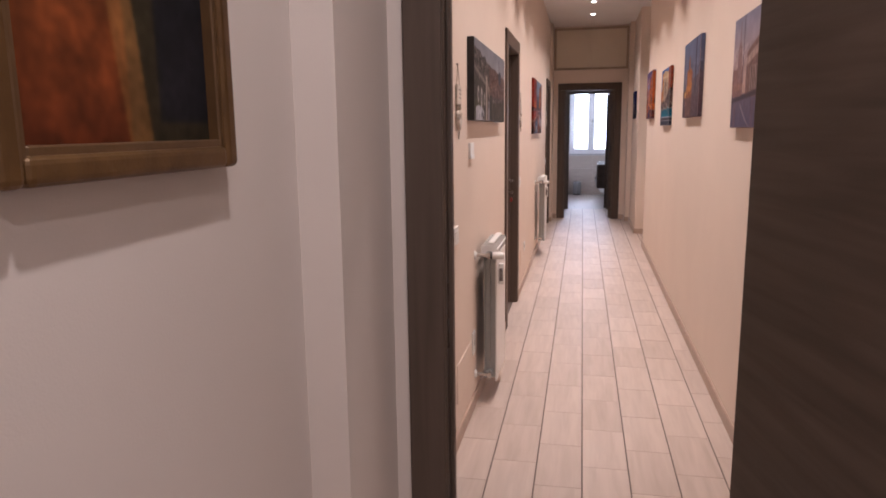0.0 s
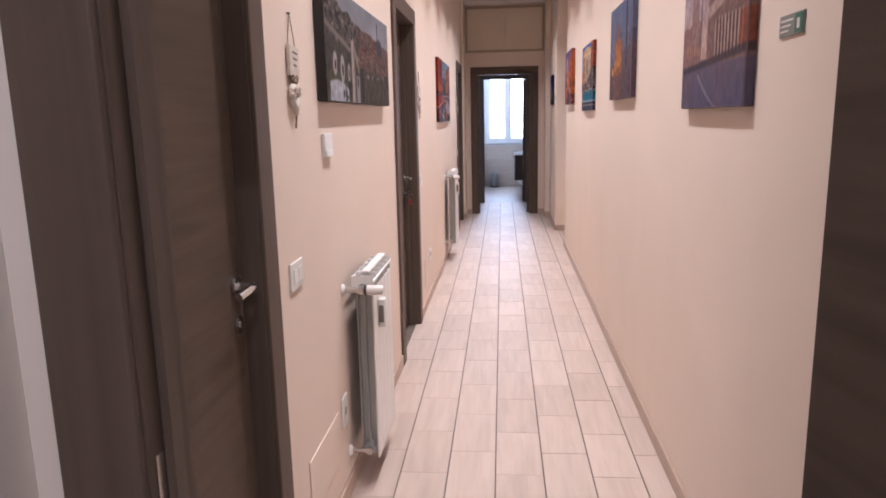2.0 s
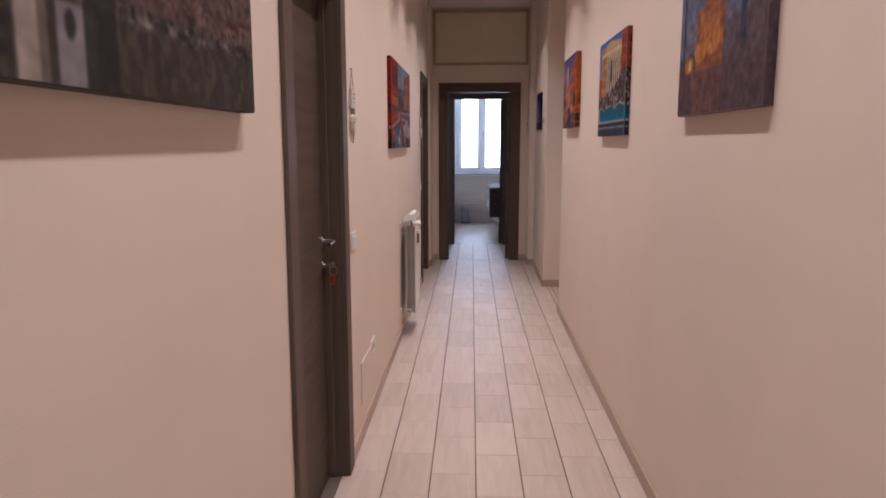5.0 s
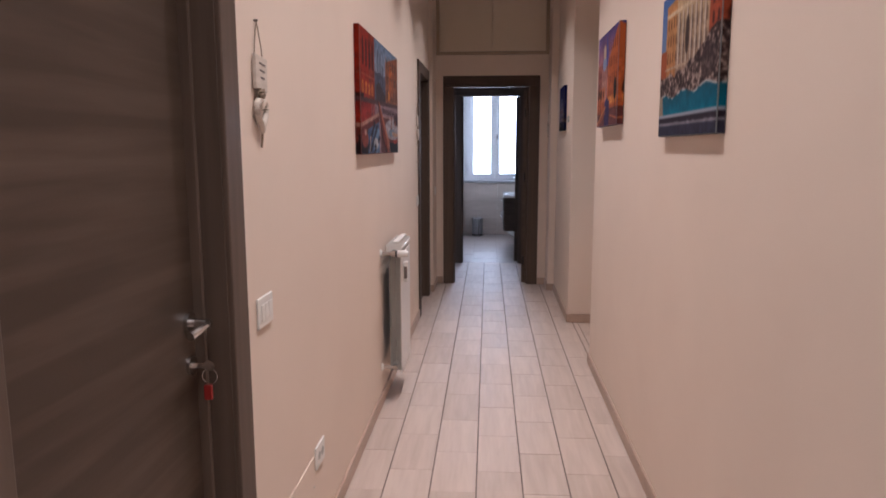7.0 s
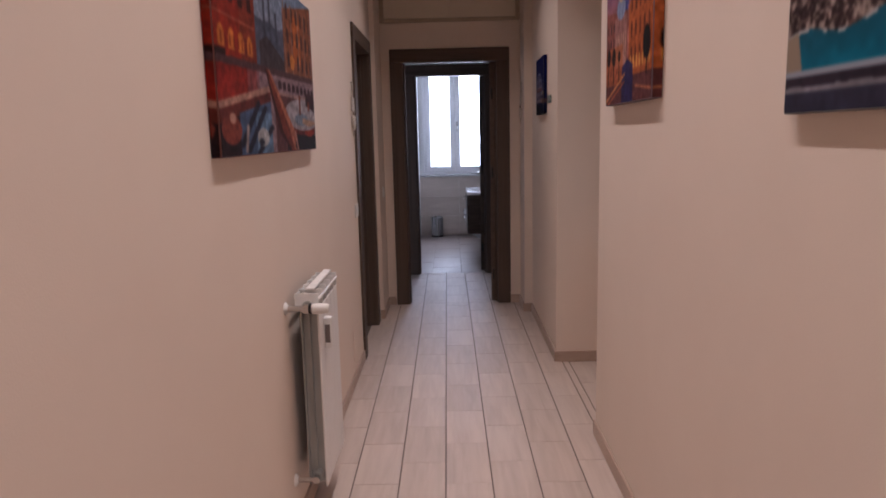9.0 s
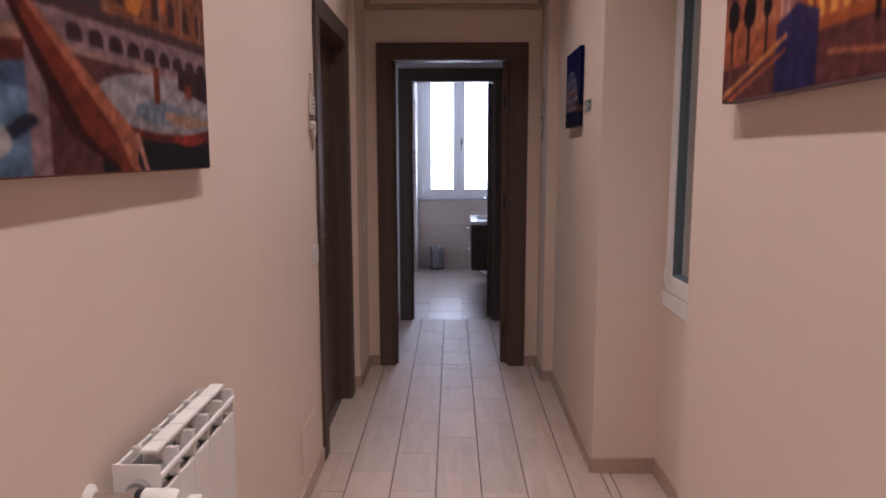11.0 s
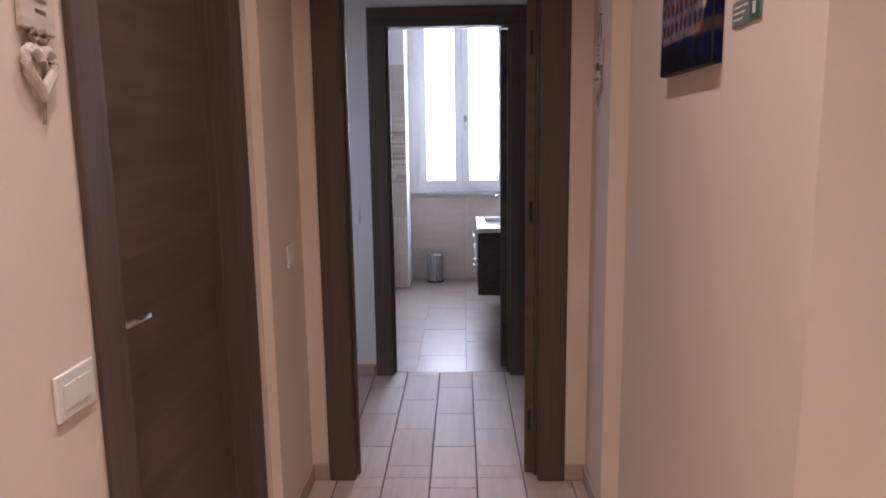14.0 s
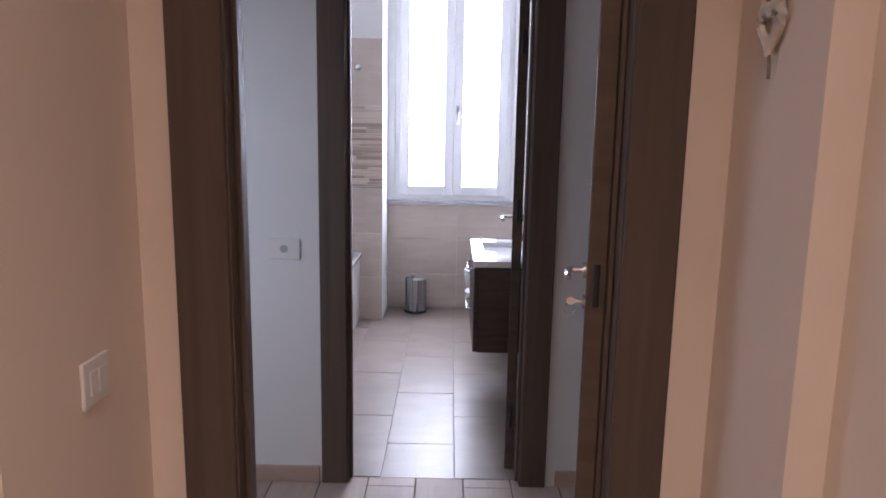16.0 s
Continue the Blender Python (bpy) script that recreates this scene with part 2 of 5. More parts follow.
# ---- large structure ----
# openings in the corridor's long wall: (start, end) of each door
DOORS_W = [(2.29, 3.09), (5.372, 6.156), (10.445, 11.230)]
HEAD = 2.085
T = 0.14
ys = [2.22, *[v for d in DOORS_W for v in d], 12.0]
west = [(WL - T, WL, ys[i], ys[i + 1], 0, CEIL) for i in range(0, len(ys), 2)]
west += [(WL - T, WL, a, b, HEAD, CEIL) for a, b in DOORS_W]
boxes("wall_west", M_WALL, "cream painted corridor wall with three doors", *west)
NY0, NY1, NX = 9.165, 10.27, 1.19
boxes("wall_east_1", M_WALL, "cream painted corridor wall hung with canvas prints", (WR, WR + 0.45, 2.22, NY0, 0, CEIL))
boxes("wall_east_2", M_WALL, "cream painted wall beside the window recess", (WR2, WR2 + 0.45, NY1, 12.0, 0, CEIL))
CW = (9.265, 10.268, 0.83, 2.30)
boxes("wall_niche", M_WALL, "cream painted wall of the window recess",
      (NX, NX + 0.17, NY0, NY1, 0, CW[2] - 0.042), (NX, NX + 0.17, NY0, NY1, CW[3], CEIL), (NX, NX + 0.17, NY0, CW[0], CW[2] - 0.042, CW[3]))
# portal wall between entrance hall and corridor
PX0, PX1 = -0.172, 0.665
boxes("wall_portal", M_HALL, "pale painted wall round the entrance doorway",
      (-0.9, PX0, 2.12, 2.22, 0, CEIL), (PX1, 1.7, 2.12, 2.22, 0, CEIL), (PX0, PX1, 2.12, 2.22, HEAD, CEIL))
boxes("wall_hall_west", M_HALL, "pale painted entrance hall wall with a shallow pier",
      (-0.53, -0.39, -1.6, 2.12, 0, CEIL), (-0.39, -0.297, 1.73, 2.12, 0, CEIL))
boxes("wall_hall_east", M_HALL, "pale painted entrance hall wall", (1.6, 1.74, -1.6, 2.12, 0, CEIL))
boxes("wall_hall_south", M_HALL, "pale painted entrance hall wall", (-0.53, 1.74, -1.74, -1.6, 0, CEIL))
# end wall with pilasters and the doorway to the vestibule
FX0, FX1 = -0.160, 0.655
boxes("wall_end", M_WALL, "cream painted end wall round a doorway",
      (WL, FX0, 11.885, 12.0, 0, CEIL), (FX1, WR2, 11.885, 12.0, 0, CEIL), (FX0, FX1, 11.885, 12.0, HEAD, CEIL))
boxes("pilaster_1", M_WALL, "cream painted pilaster beside the end doorway", (WL, -0.325, 11.42, 11.885, 0, CEIL), category="pilaster")
boxes("pilaster_2", M_WALL, "cream painted pilaster beside the end doorway", (0.835, WR2, 11.56, 11.885, 0, CEIL), category="pilaster")
# vestibule
BX0, BX1 = -0.127, 0.622
VEST = [(1.3, 1.44, 12.0, 13.2), (-1.04, WL - T, 11.9, 12.0)]
for i, (x0, x1, y0, y1) in enumerate(VEST):
    boxes("wall_vestibule_%d" % (i + 1), M_VEST, "white painted vestibule wall", (x0, x1, y0, y1, 0, CEIL))
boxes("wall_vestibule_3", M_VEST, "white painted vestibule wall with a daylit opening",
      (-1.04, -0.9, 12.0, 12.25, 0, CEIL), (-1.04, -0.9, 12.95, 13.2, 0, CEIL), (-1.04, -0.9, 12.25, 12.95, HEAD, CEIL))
boxes("wall_bathroom_front", M_VEST, "white painted wall round the bathroom door",
      (-1.04, BX0, 13.2, 13.3, 0, CEIL), (BX1, 1.44, 13.2, 13.3, 0, CEIL), (BX0, BX1, 13.2, 13.3, HEAD, CEIL))
# bathroom
WIN = (-0.155, 0.785, 0.90, 2.62)
boxes("wall_bathroom", M_VEST, "white painted bathroom walls above stone tiles",
      (-1.44, -1.3, 13.3, 16.3, 0, CEIL), (0.94, 1.14, 13.3, 16.3, 0, CEIL),
      (-1.3, WIN[0], 16.13, 16.3, 0, CEIL), (WIN[1], 0.94, 16.13, 16.3, 0, CEIL),
      (WIN[0], WIN[1], 16.13, 16.3, 0, WIN[2]), (WIN[0], WIN[1], 16.13, 16.3, WIN[3], CEIL),
      (-1.3, -0.215, 15.72, 16.13, 0, CEIL))
boxes("ceiling", M_CEIL, "white painted ceiling", (-1.5, 1.75, -1.75, 16.3, CEIL, CEIL + 0.12), category="ceiling")
boxes("floor", M_GROUT, "grey-brown grout bed under the floor tiles", (-1.5, 1.75, -1.75, 16.3, -0.15, -0.003), category="floor")
# light well outside the recess window
boxes("light_well", M_COURT, "grey rendered walls of a narrow light well",
      (2.75, 2.9, 8.2, 11.6, -0.15, 6.0), (1.76, 2.75, 8.05, 8.2, -0.15, 6.0), (1.76, 2.75, 11.6, 11.75, -0.15, 6.0), (1.76, 2.75, 8.2, 11.6, -0.15, 0.0),
      (1.375, 1.76, 8.2, 8.35, -0.15, CEIL), (1.375, 1.76, 11.45, 11.6, -0.15, CEIL))


def skirting(*runs):
    """Each run: x0, x1, y0, y1 of a strip."""
    for x0, x1, y0, y1 in runs:
        bm = box(B(), x0, x1, y0, y1, 0.0, 0.072, 0.003)
        tagged(part("baseboard", bm, M_BASE), "beige-brown tiled skirting along the wall", "baseboard", kind="structure")


S = 0.012
skirting((WL, WL + S, 3.172, 5.290), (WL, WL + S, 6.24, 10.36), (WL, WL + S, 11.316, 11.408),
         (WL, -0.325 + S, 11.408, 11.42), (-0.325, -0.325 + S, 11.42, 11.873), (-0.325, -0.258, 11.873, 11.885),
         (0.745, 0.823, 11.873, 11.885), (0.823, 0.835, 11.56, 11.885), (0.823, WR2, 11.548, 11.56), (WR2 - S, WR2, NY1 - S, 11.548),
         (WR2, NX, NY1 - S, NY1), (NX - S, NX, NY0 + S, NY1 - S), (WR - S, NX, NY0, NY0 + S), (WR - S, WR, 2.24, NY0),
         (-0.9, -0.225, 13.188, 13.2), (0.75, 1.3, 13.188, 13.2), (-0.39, -0.378, -1.6, 1.718), (-0.39, -0.297, 1.718, 1.73), (-0.297, -0.285, 1.718, 2.108))


# ---- doors ----
def lever(parent, x, z, y_face, side, with_key=False, tag=False, long=0.105):
    """A lever on a rose, and a keyhole rose below; side -1 stands towards -y."""
    s = side
    bm = B()
    cyl(bm, (x, y_face, z), (x, y_face + s * 0.010, z), 0.025, 24)
    cyl(bm, (x, y_face + s * 0.010, z), (x, y_face + s * 0.050, z), 0.010, 16)
    d = -1 if x > 0.4 else 1
    tube(bm, [(x, y_face + s * 0.046, z), (x + d * 0.015, y_face + s * 0.054, z + 0.002), (x + d * long * 0.5, y_face + s * 0.058, z + 0.004), (x + d * long, y_face + s * 0.052, z - 0.002)], 0.0095, 10)
    part("door_handle", bm, M_CHROME, parent, "satin chrome lever handle", smooth=True)
    bm = B()
    cyl(bm, (x, y_face, z - 0.10), (x, y_face + s * 0.008, z - 0.10), 0.022, 24)
    cyl(bm, (x, y_face + s * 0.008, z - 0.10), (x, y_face + s * 0.011, z - 0.10), 0.008, 12)
    part("keyhole_rose", bm, M_CHROME, parent, "round chrome keyhole rose", smooth=True)
    if with_key:
        bm = B()
        box(bm, x - 0.0015, x + 0.0015, y_face + s * 0.010, y_face + s * 0.035, z - 0.106, z - 0.094)
        cyl(bm, (x - 0.002, y_face + s * 0.045, z - 0.10), (x + 0.002, y_face + s * 0.045, z - 0.10), 0.013, 16)
        tube(bm, [(x, y_face + s * 0.045 + 0.018 * math.cos(a), z - 0.125 + 0.018 * math.sin(a)) for a in [i * math.pi / 6 for i in range(13)]], 0.0012, 6)
        part("key", bm, M_CHROME, parent, "steel key in the lock")
    if tag:
        bm = box(B(), x - 0.004, x + 0.004, y_face + s * 0.030, y_face + s * 0.050, z - 0.182, z - 0.146, 0.003, 2)
        part("key_tag", bm, M_RED, parent, "red plastic key tag")


def door(name, label, W, H, depth, m, leaf_at=None, hinge=None, length=0.0, casing=0.09, back=True, front=True, handle_x=None, key=False, open_sides=(-1, 1), strike=None):
    """In the door's own frame x runs across the opening, -y is the side it is seen from."""
    d = thing(name, label, "door", m, kind="structure")
    f = 0.02
    for nm, x0, x1 in (("jamb", 0.0, f), ("jamb", W - f, W)):
        bm = box(B(), x0, x1, -0.003, depth + 0.003, 0.0, H, 0.001)
        # the stop against which the leaf closes
        part(nm, bm, M_WOOD_V, d)
        s0, s1 = (x1, x1 + 0.012) if x0 == 0.0 else (x0 - 0.012, x0)
        part("door_stop", box(B(), s0, s1, depth * 0.5 - 0.02, depth * 0.5 + 0.012, 0.0, H - f, 0.003), M_WOOD_V, d)
    part("jamb_head", box(B(), f, W - f, -0.003, depth + 0.003, H - f, H, 0.001), M_WOOD_H, d)
    for on, y0, y1 in ((front, -0.016, -0.0005), (back, depth + 0.0005, depth + 0.016)):
        if not on:
            continue
        for x0, x1 in ((f - casing - 0.003, f - 0.003), (W - f + 0.003, W - f + casing + 0.003)):
            part("casing", box(B(), x0, x1, y0, y1, 0.0, H - f + 0.003, 0.004, 2), M_WOOD_V, d)
        part("casing_head", box(B(), f - casing - 0.003, W - f + casing + 0.003, y0, y1, H - f + 0.0035, H - f + casing + 0.003, 0.004, 2), M_WOOD_H, d)
    if leaf_at is not None:
        leaf = part("door_leaf", box(B(), f + 0.003, W - f - 0.003, leaf_at, leaf_at + 0.04, 0.008, H - f - 0.003, 0.002), M_WOOD_H, d, "taupe wood-grain flush leaf, shut")
        lever(leaf, W - f - 0.045 if handle_x is None else handle_x, 1.055, leaf_at, -1, key, key)
    if hinge is not None:
        lm = Matrix.Translation((hinge[0], hinge[1], 0)) @ pose(0, 0, 0, 0, 0, hinge[2])
        leaf = part("door_leaf", box(B(), 0, length, 0, 0.04, 0.008, H - f - 0.003, 0.002), M_WOOD_H, d, "taupe wood-grain flush leaf, standing open", lm)
        for s in open_sides:
            lever(leaf, length - 0.06, 1.035, 0.0 if s < 0 else 0.04, s, key and s > 0, False, 0.11)
        for z in (0.25, 1.14, 1.80):
            bm = cyl(B(), (-0.006, 0.02, z - 0.045), (-0.006, 0.02, z + 0.045), 0.007, 12)
            part("hinge", bm, M_BLACK, leaf, "dark barrel hinge")
    if strike is not None:
        side, z = strike
        x = f if side < 0 else W - f
        part("strike_plate", box(B(), x - 0.001, x + 0.0015, 0.010, 0.034, z - 0.09, z + 0.09, 0.0005), M_CHROME, d, "chrome strike plate on the jamb")
        part("strike_slot", box(B(), x + 0.0015, x + 0.0025, 0.015, 0.029, z - 0.045, z - 0.008), M_BLACK, d)
    return d


LEFT = lambda y: pose(WL, y, 0, 0, 0, 90)
W1, W2, W3 = [b - a for a, b in DOORS_W]
door("door_1", "shut taupe wood-grain door in the corridor wall", W1, HEAD, T, LEFT(DOORS_W[0][0]), leaf_at=0.052, casing=0.098)
door("door_2", "shut taupe wood-grain door with keys on a red tag", W2, HEAD, T, LEFT(DOORS_W[1][0]), leaf_at=0.075, casing=0.098, key=True)
door("door_3", "shut taupe wood-grain door near the corridor's end", W3, HEAD, T, LEFT(DOORS_W[2][0]), leaf_at=0.075, casing=0.098, handle_x=0.085)
door("door_4", "taupe wood-grain entrance door standing wide open", PX1 - PX0, HEAD, 0.10, pose(PX0, 2.12, 0), hinge=(0.598 - PX0, 0.047, -78.4), length=0.85, casing=0.10, strike=(-1, 0.98), back=False)
door("door_5", "taupe wood-grain door to the vestibule standing open", FX1 - FX0, HEAD, 0.115, pose(FX0, 11.885, 0), hinge=(0.621 - FX0, 0.045, 78.5), length=0.76, casing=0.108, key=True)
door("door_6", "taupe wood-grain bathroom door standing open", BX1 - BX0, HEAD, 0.10, pose(BX0, 13.2, 0), hinge=(0.592 - BX0, 0.125, 84.0), length=0.70, casing=0.105)


# ---- windows ----
def window(name, label, m, W, H, handle_side, sash=0.06, frame_w=0.045, deep=0.06, foot=0.0):
    """In its own frame: x across, z up from the bottom, -y towards the room."""
    w = thing(name, label, "window", m, kind="structure")
    for x0, x1, z0, z1 in ((0, frame_w, -foot, H), (W - frame_w, W, -foot, H), (frame_w, W - frame_w, -foot, frame_w), (frame_w, W - frame_w, H - frame_w, H)):
        part("window_frame", box(B(), x0, x1, 0, deep, z0, z1, 0.003, 2), M_PVC, w)
    if foot:
        part("cover_strip", box(B(), 0.0, W - 0.002, -0.023, -0.0005, -foot - 0.002, frame_w - 0.0125, 0.006, 3), M_PVC, w)
    mid = W / 2
    for a, b, near in ((frame_w - 0.012, mid - 0.001, 1), (mid + 0.001, W - frame_w + 0.012, -1)):
        s = part("sash", box(box(box(box(B(), a, a + sash, -0.022, 0.040, frame_w - 0.012, H - frame_w + 0.012, 0.006, 3), b - sash, b, -0.022, 0.040, frame_w - 0.012, H - frame_w + 0.012, 0.006, 3),
                                     a + sash, b - sash, -0.020, 0.038, frame_w - 0.012, frame_w + sash - 0.012, 0.005, 3), a + sash, b - sash, -0.020, 0.038, H - frame_w - sash + 0.012, H - frame_w + 0.012, 0.005, 3), M_PVC, w)
        g = B()
        z0, z1 = frame_w + sash - 0.012, H - frame_w - sash + 0.012
        for x0, x1, c0, c1 in ((a + sash, a + sash + 0.006, z0, z1), (b - sash - 0.006, b - sash, z0, z1), (a + sash + 0.006, b - sash - 0.006, z0, z0 + 0.006), (a + sash + 0.006, b - sash - 0.006, z1 - 0.006, z1)):
            box(g, x0, x1, -0.014, 0.03, c0, c1)
        part("gasket", g, M_SEAL, s, "grey rubber gasket")
        p = part("pane", box(B(), a + sash + 0.005, b - sash - 0.005, 0.004, 0.010, z0 + 0.005, z1 - 0.005), M_GLASS, s, "clear glass pane")
        p.visible_shadow = False
    hx = mid + handle_side * 0.032
    bm = box(B(), hx - 0.014, hx + 0.014, -0.034, -0.022, H * 0.40, H * 0.40 + 0.07, 0.005, 2)
    cyl(bm, (hx, -0.034, H * 0.40 + 0.035), (hx, -0.062, H * 0.40 + 0.035), 0.008, 14)
    tube(bm, [(hx, -0.060, H * 0.40 + 0.038), (hx, -0.064, H * 0.40 + 0.0), (hx, -0.060, H * 0.40 - 0.085)], 0.008, 10)
    part("window_handle", bm, M_CHROME, w, "satin metal tilt-and-turn handle", smooth=True)
    for z in (0.06, H - 0.12):
        part("hinge", cyl(B(), (0.006, -0.012, z), (0.006, -0.012, z + 0.07), 0.007, 12), M_PVC, w, smooth=True)
        part("hinge", cyl(B(), (W - 0.006, -0.012, z), (W - 0.006, -0.012, z + 0.07), 0.007, 12), M_PVC, w, smooth=True)
    return w


window("window_1", "white double casement window in the recess", pose(NX + 0.02, CW[1], CW[2], 0, 0, -90), CW[1] - CW[0], CW[3] - CW[2], 0, sash=0.075, foot=0.04)
w2 = window("window_2", "white double casement bathroom window, bright with daylight", pose(WIN[0], 16.15, WIN[2]), WIN[1] - WIN[0], WIN[3] - WIN[2], 1, sash=0.066, frame_w=0.052)
tagged(part("window_sill", box(B(), WIN[0] - 0.06, WIN[1] + 0.06, 16.085, 16.15, WIN[2] - 0.032, WIN[2] - 0.002, 0.004, 2), M_MARBLE), "grey marble sill under the bathroom window", "window sill", kind="structure")
# shutters folded outside the recess window
sh = thing("shutter", "brown painted shutter folded back outside the window", "shutter", pose(1.40, 10.05, 0.9))
part("stile", box(B(), 0, 0.035, -0.03, 0.04, 0, 1.4, 0.003), M_SHUTTER, sh)

# ---- cupboard above the end doorway ----
cb = thing("wall_cupboard", "cream two-door cupboard built in above the doorway", "cupboard", pose(0, 11.885, 0))
CX0, CX1, CZ0, CZ1 = -0.322, 0.832, 2.385, 3.03
for x0, x1, z0, z1 in ((CX0, CX0 + 0.035, CZ0, CZ1), (CX1 - 0.035, CX1, CZ0, CZ1), (CX0 + 0.035, CX1 - 0.035, CZ0, CZ0 + 0.032), (CX0 + 0.035, CX1 - 0.035, CZ1 - 0.035, CZ1)):
    part("frame", box(B(), x0, x1, -0.022, -0.001, z0, z1, 0.004, 2), M_TRIM, cb, "tan moulded frame")
cm = (CX0 + CX1) / 2
for x0, x1 in ((CX0 + 0.037, cm - 0.002), (cm + 0.002, CX1 - 0.037)):
    part("door", box(B(), x0, x1, -0.016, -0.002, CZ0 + 0.034, CZ1 - 0.037, 0.002), M_CREAMDOOR, cb)


# ---- ceiling downlights ----
def downlight(p, first=None):
    if first is not None:
        return copy_thing(first, pose(*p))
    d = thing("downlight", "small round recessed downlight, switched on", "ceiling light", pose(*p), "ceiling downlights")
    part("trim_ring", lathe(B(), [(0.030, -0.001), (0.046, -0.001), (0.046, -0.004), (0.041, -0.009), (0.034, -0.009), (0.030, -0.004)], seg=32), M_WHITE, d, smooth=True)
    part("diffuser", lathe(B(), [(0.0295, -0.002), (0.0295, -0.010), (0.024, -0.018), (0.012, -0.022)], seg=32), M_GLOW, d, "glowing lamp face")
    return d


d0 = downlight(SPOTS[0])
for p in SPOTS[1:] + HALL_SPOTS:
    downlight(p, d0)


# ---- radiators ----
def radiator(m, n, z0, z1):
    r = thing("radiator", "white aluminium wall radiator with a thermostatic valve", "radiator", m, "corridor radiators")
    P, Wd = 0.080, 0.078
    for i in range(n):
        y = i * P
        bm = B()
        box(bm, 0.092, 0.100, y + 0.001, y + Wd, z0, z1 - 0.066, 0.003, 2)
        # thin ribs between the plates, sloping crown vanes, and a strip along the crown
        box(bm, 0.014, 0.100, y + Wd - 0.004, y + Wd - 0.001, z1 - 0.068, z1 - 0.012, 0.001)
        box(bm, 0.014, 0.100, y + 0.001, y + 0.004, z1 - 0.068, z1 - 0.012, 0.001)
        box(bm, 0.048, 0.080, y + (0.035 if i == 0 else 0.0), y + P - 0.0008, z1 - 0.009, z1, 0.003, 2)
        box(bm, 0.096, 0.104, y, y + P, z1 - 0.038, z1 - 0.028, 0.002)
        box(bm, 0.012, 0.018, y, y + P, z1 - 0.030, z1 - 0.018, 0.002)
        sec = part("section", bm, M_WHITE, r)
        # Metal grey on the cores paints in the shade behind the white plates.
        bm = B()
        box(bm, 0.030, 0.092, y + Wd / 2 - 0.012, y + Wd / 2 + 0.012, z0 + 0.01, z1 - 0.06, 0.004)
        box(bm, 0.030, 0.036, y + 0.006, y + Wd - 0.005, z0 + 0.01, z1 - 0.02, 0.002)
        box(bm, 0.060, 0.064, y + 0.004, y + Wd - 0.003, z0 + 0.01, z1 - 0.035, 0.001)
        part("core", bm, M_ALU, sec, "aluminium core fins, grey for the shade inside the radiator")
    for z in (z0 + 0.045, z1 - 0.06):
        part("header", cyl(B(), (0.062, -0.012, z), (0.062, n * P + 0.006, z), 0.021, 20), M_ALU, r, "bare aluminium header pipe", smooth=True)
    v = part("valve", cyl(cyl(B(), (0.062, -0.040, z1 - 0.06), (0.062, -0.012, z1 - 0.06), 0.017, 16), (-0.012, -0.030, z1 - 0.06), (0.078, -0.030, z1 - 0.06), 0.011, 16), M_CHROME, r, "chrome radiator valve", smooth=True)
    bm = lathe(B(), [(0.014, 0), (0.019, 0.004), (0.020, 0.02), (0.018, 0.058), (0.014, 0.064)], seg=24, m=Matrix.Translation((0.080, -0.030, z1 - 0.06)) @ pose(0, 0, 0, 0, 90, 0))
    part("valve_knob", bm, M_PLASTIC, v, "white ribbed thermostatic knob", smooth=True)
    part("valve_collar", cyl(B(), (0.072, -0.030, z1 - 0.06), (0.081, -0.030, z1 - 0.06), 0.0185, 20), M_BLACK, v)
    bm = cyl(cyl(B(), (0.062, -0.036, z0 + 0.045), (0.062, -0.012, z0 + 0.045), 0.014, 16), (-0.012, -0.026, z0 + 0.045), (0.075, -0.026, z0 + 0.045), 0.010, 16)
    part("return_valve", bm, M_CHROME, r, "chrome return valve", smooth=True)
    for z in (z1 - 0.06, z0 + 0.045):
        part("wall_rose", lathe(B(), [(0.024, 0), (0.024, 0.003), (0.013, 0.012)], seg=24, m=Matrix.Translation((-0.0145, -0.028, z)) @ pose(0, 0, 0, 0, 90, 0)), M_PLASTIC, r, "white plastic pipe rose", smooth=True)
    mt = part("heat_meter", box(B(), 0.1005, 0.128, P * 1.0, P * 1.0 + 0.038, z1 - 0.24, z1 - 0.125, 0.004, 2), M_PLASTIC, r, "white clip-on heat meter")
    part("meter_window", box(B(), 0.104, 0.122, P - 0.0005, P - 0.0001, z1 - 0.22, z1 - 0.15), M_GREYINK, mt)
    return r


radiator(pose(WL + 0.015, 3.940, 0), 5, 0.115, 0.880)
radiator(pose(WL + 0.015, 8.385, 0), 5, 0.165, 0.925)


# ---- wall plates ----
def switch_plate(m, n=3, w=0.118, h=0.083, label="white plastic light switch plate on the wall", socket=False):
    s = thing("light_switch" if not socket else "wall_socket", label, "switch" if not socket else "socket", m)
    part("plate", box(B(), -w / 2, w / 2, -0.008, -0.0005, -h / 2, h / 2, 0.003, 2), M_PLASTIC, s)
    kw = (w - 0.034) / n
    for i in range(n):
        x = -w / 2 + 0.017 + i * kw
        if socket:
            part("socket_well", cyl(B(), (x + kw / 2, -0.009, 0), (x + kw / 2, -0.0075, 0), 0.016, 20), M_ALU, s)
        else:
            part("rocker", box(B(), x + 0.001, x + kw - 0.001, -0.011, -0.0075, -h / 2 + 0.019, h / 2 - 0.019, 0.002), M_PLASTIC, s)
    return s


def onL(y, z, off=0.0):
    return pose(WL + off, y, z, 0, 0, 90)


def onR(y, z, off=0.0):
    return pose(WR - off, y, z, 0, 0, -90)


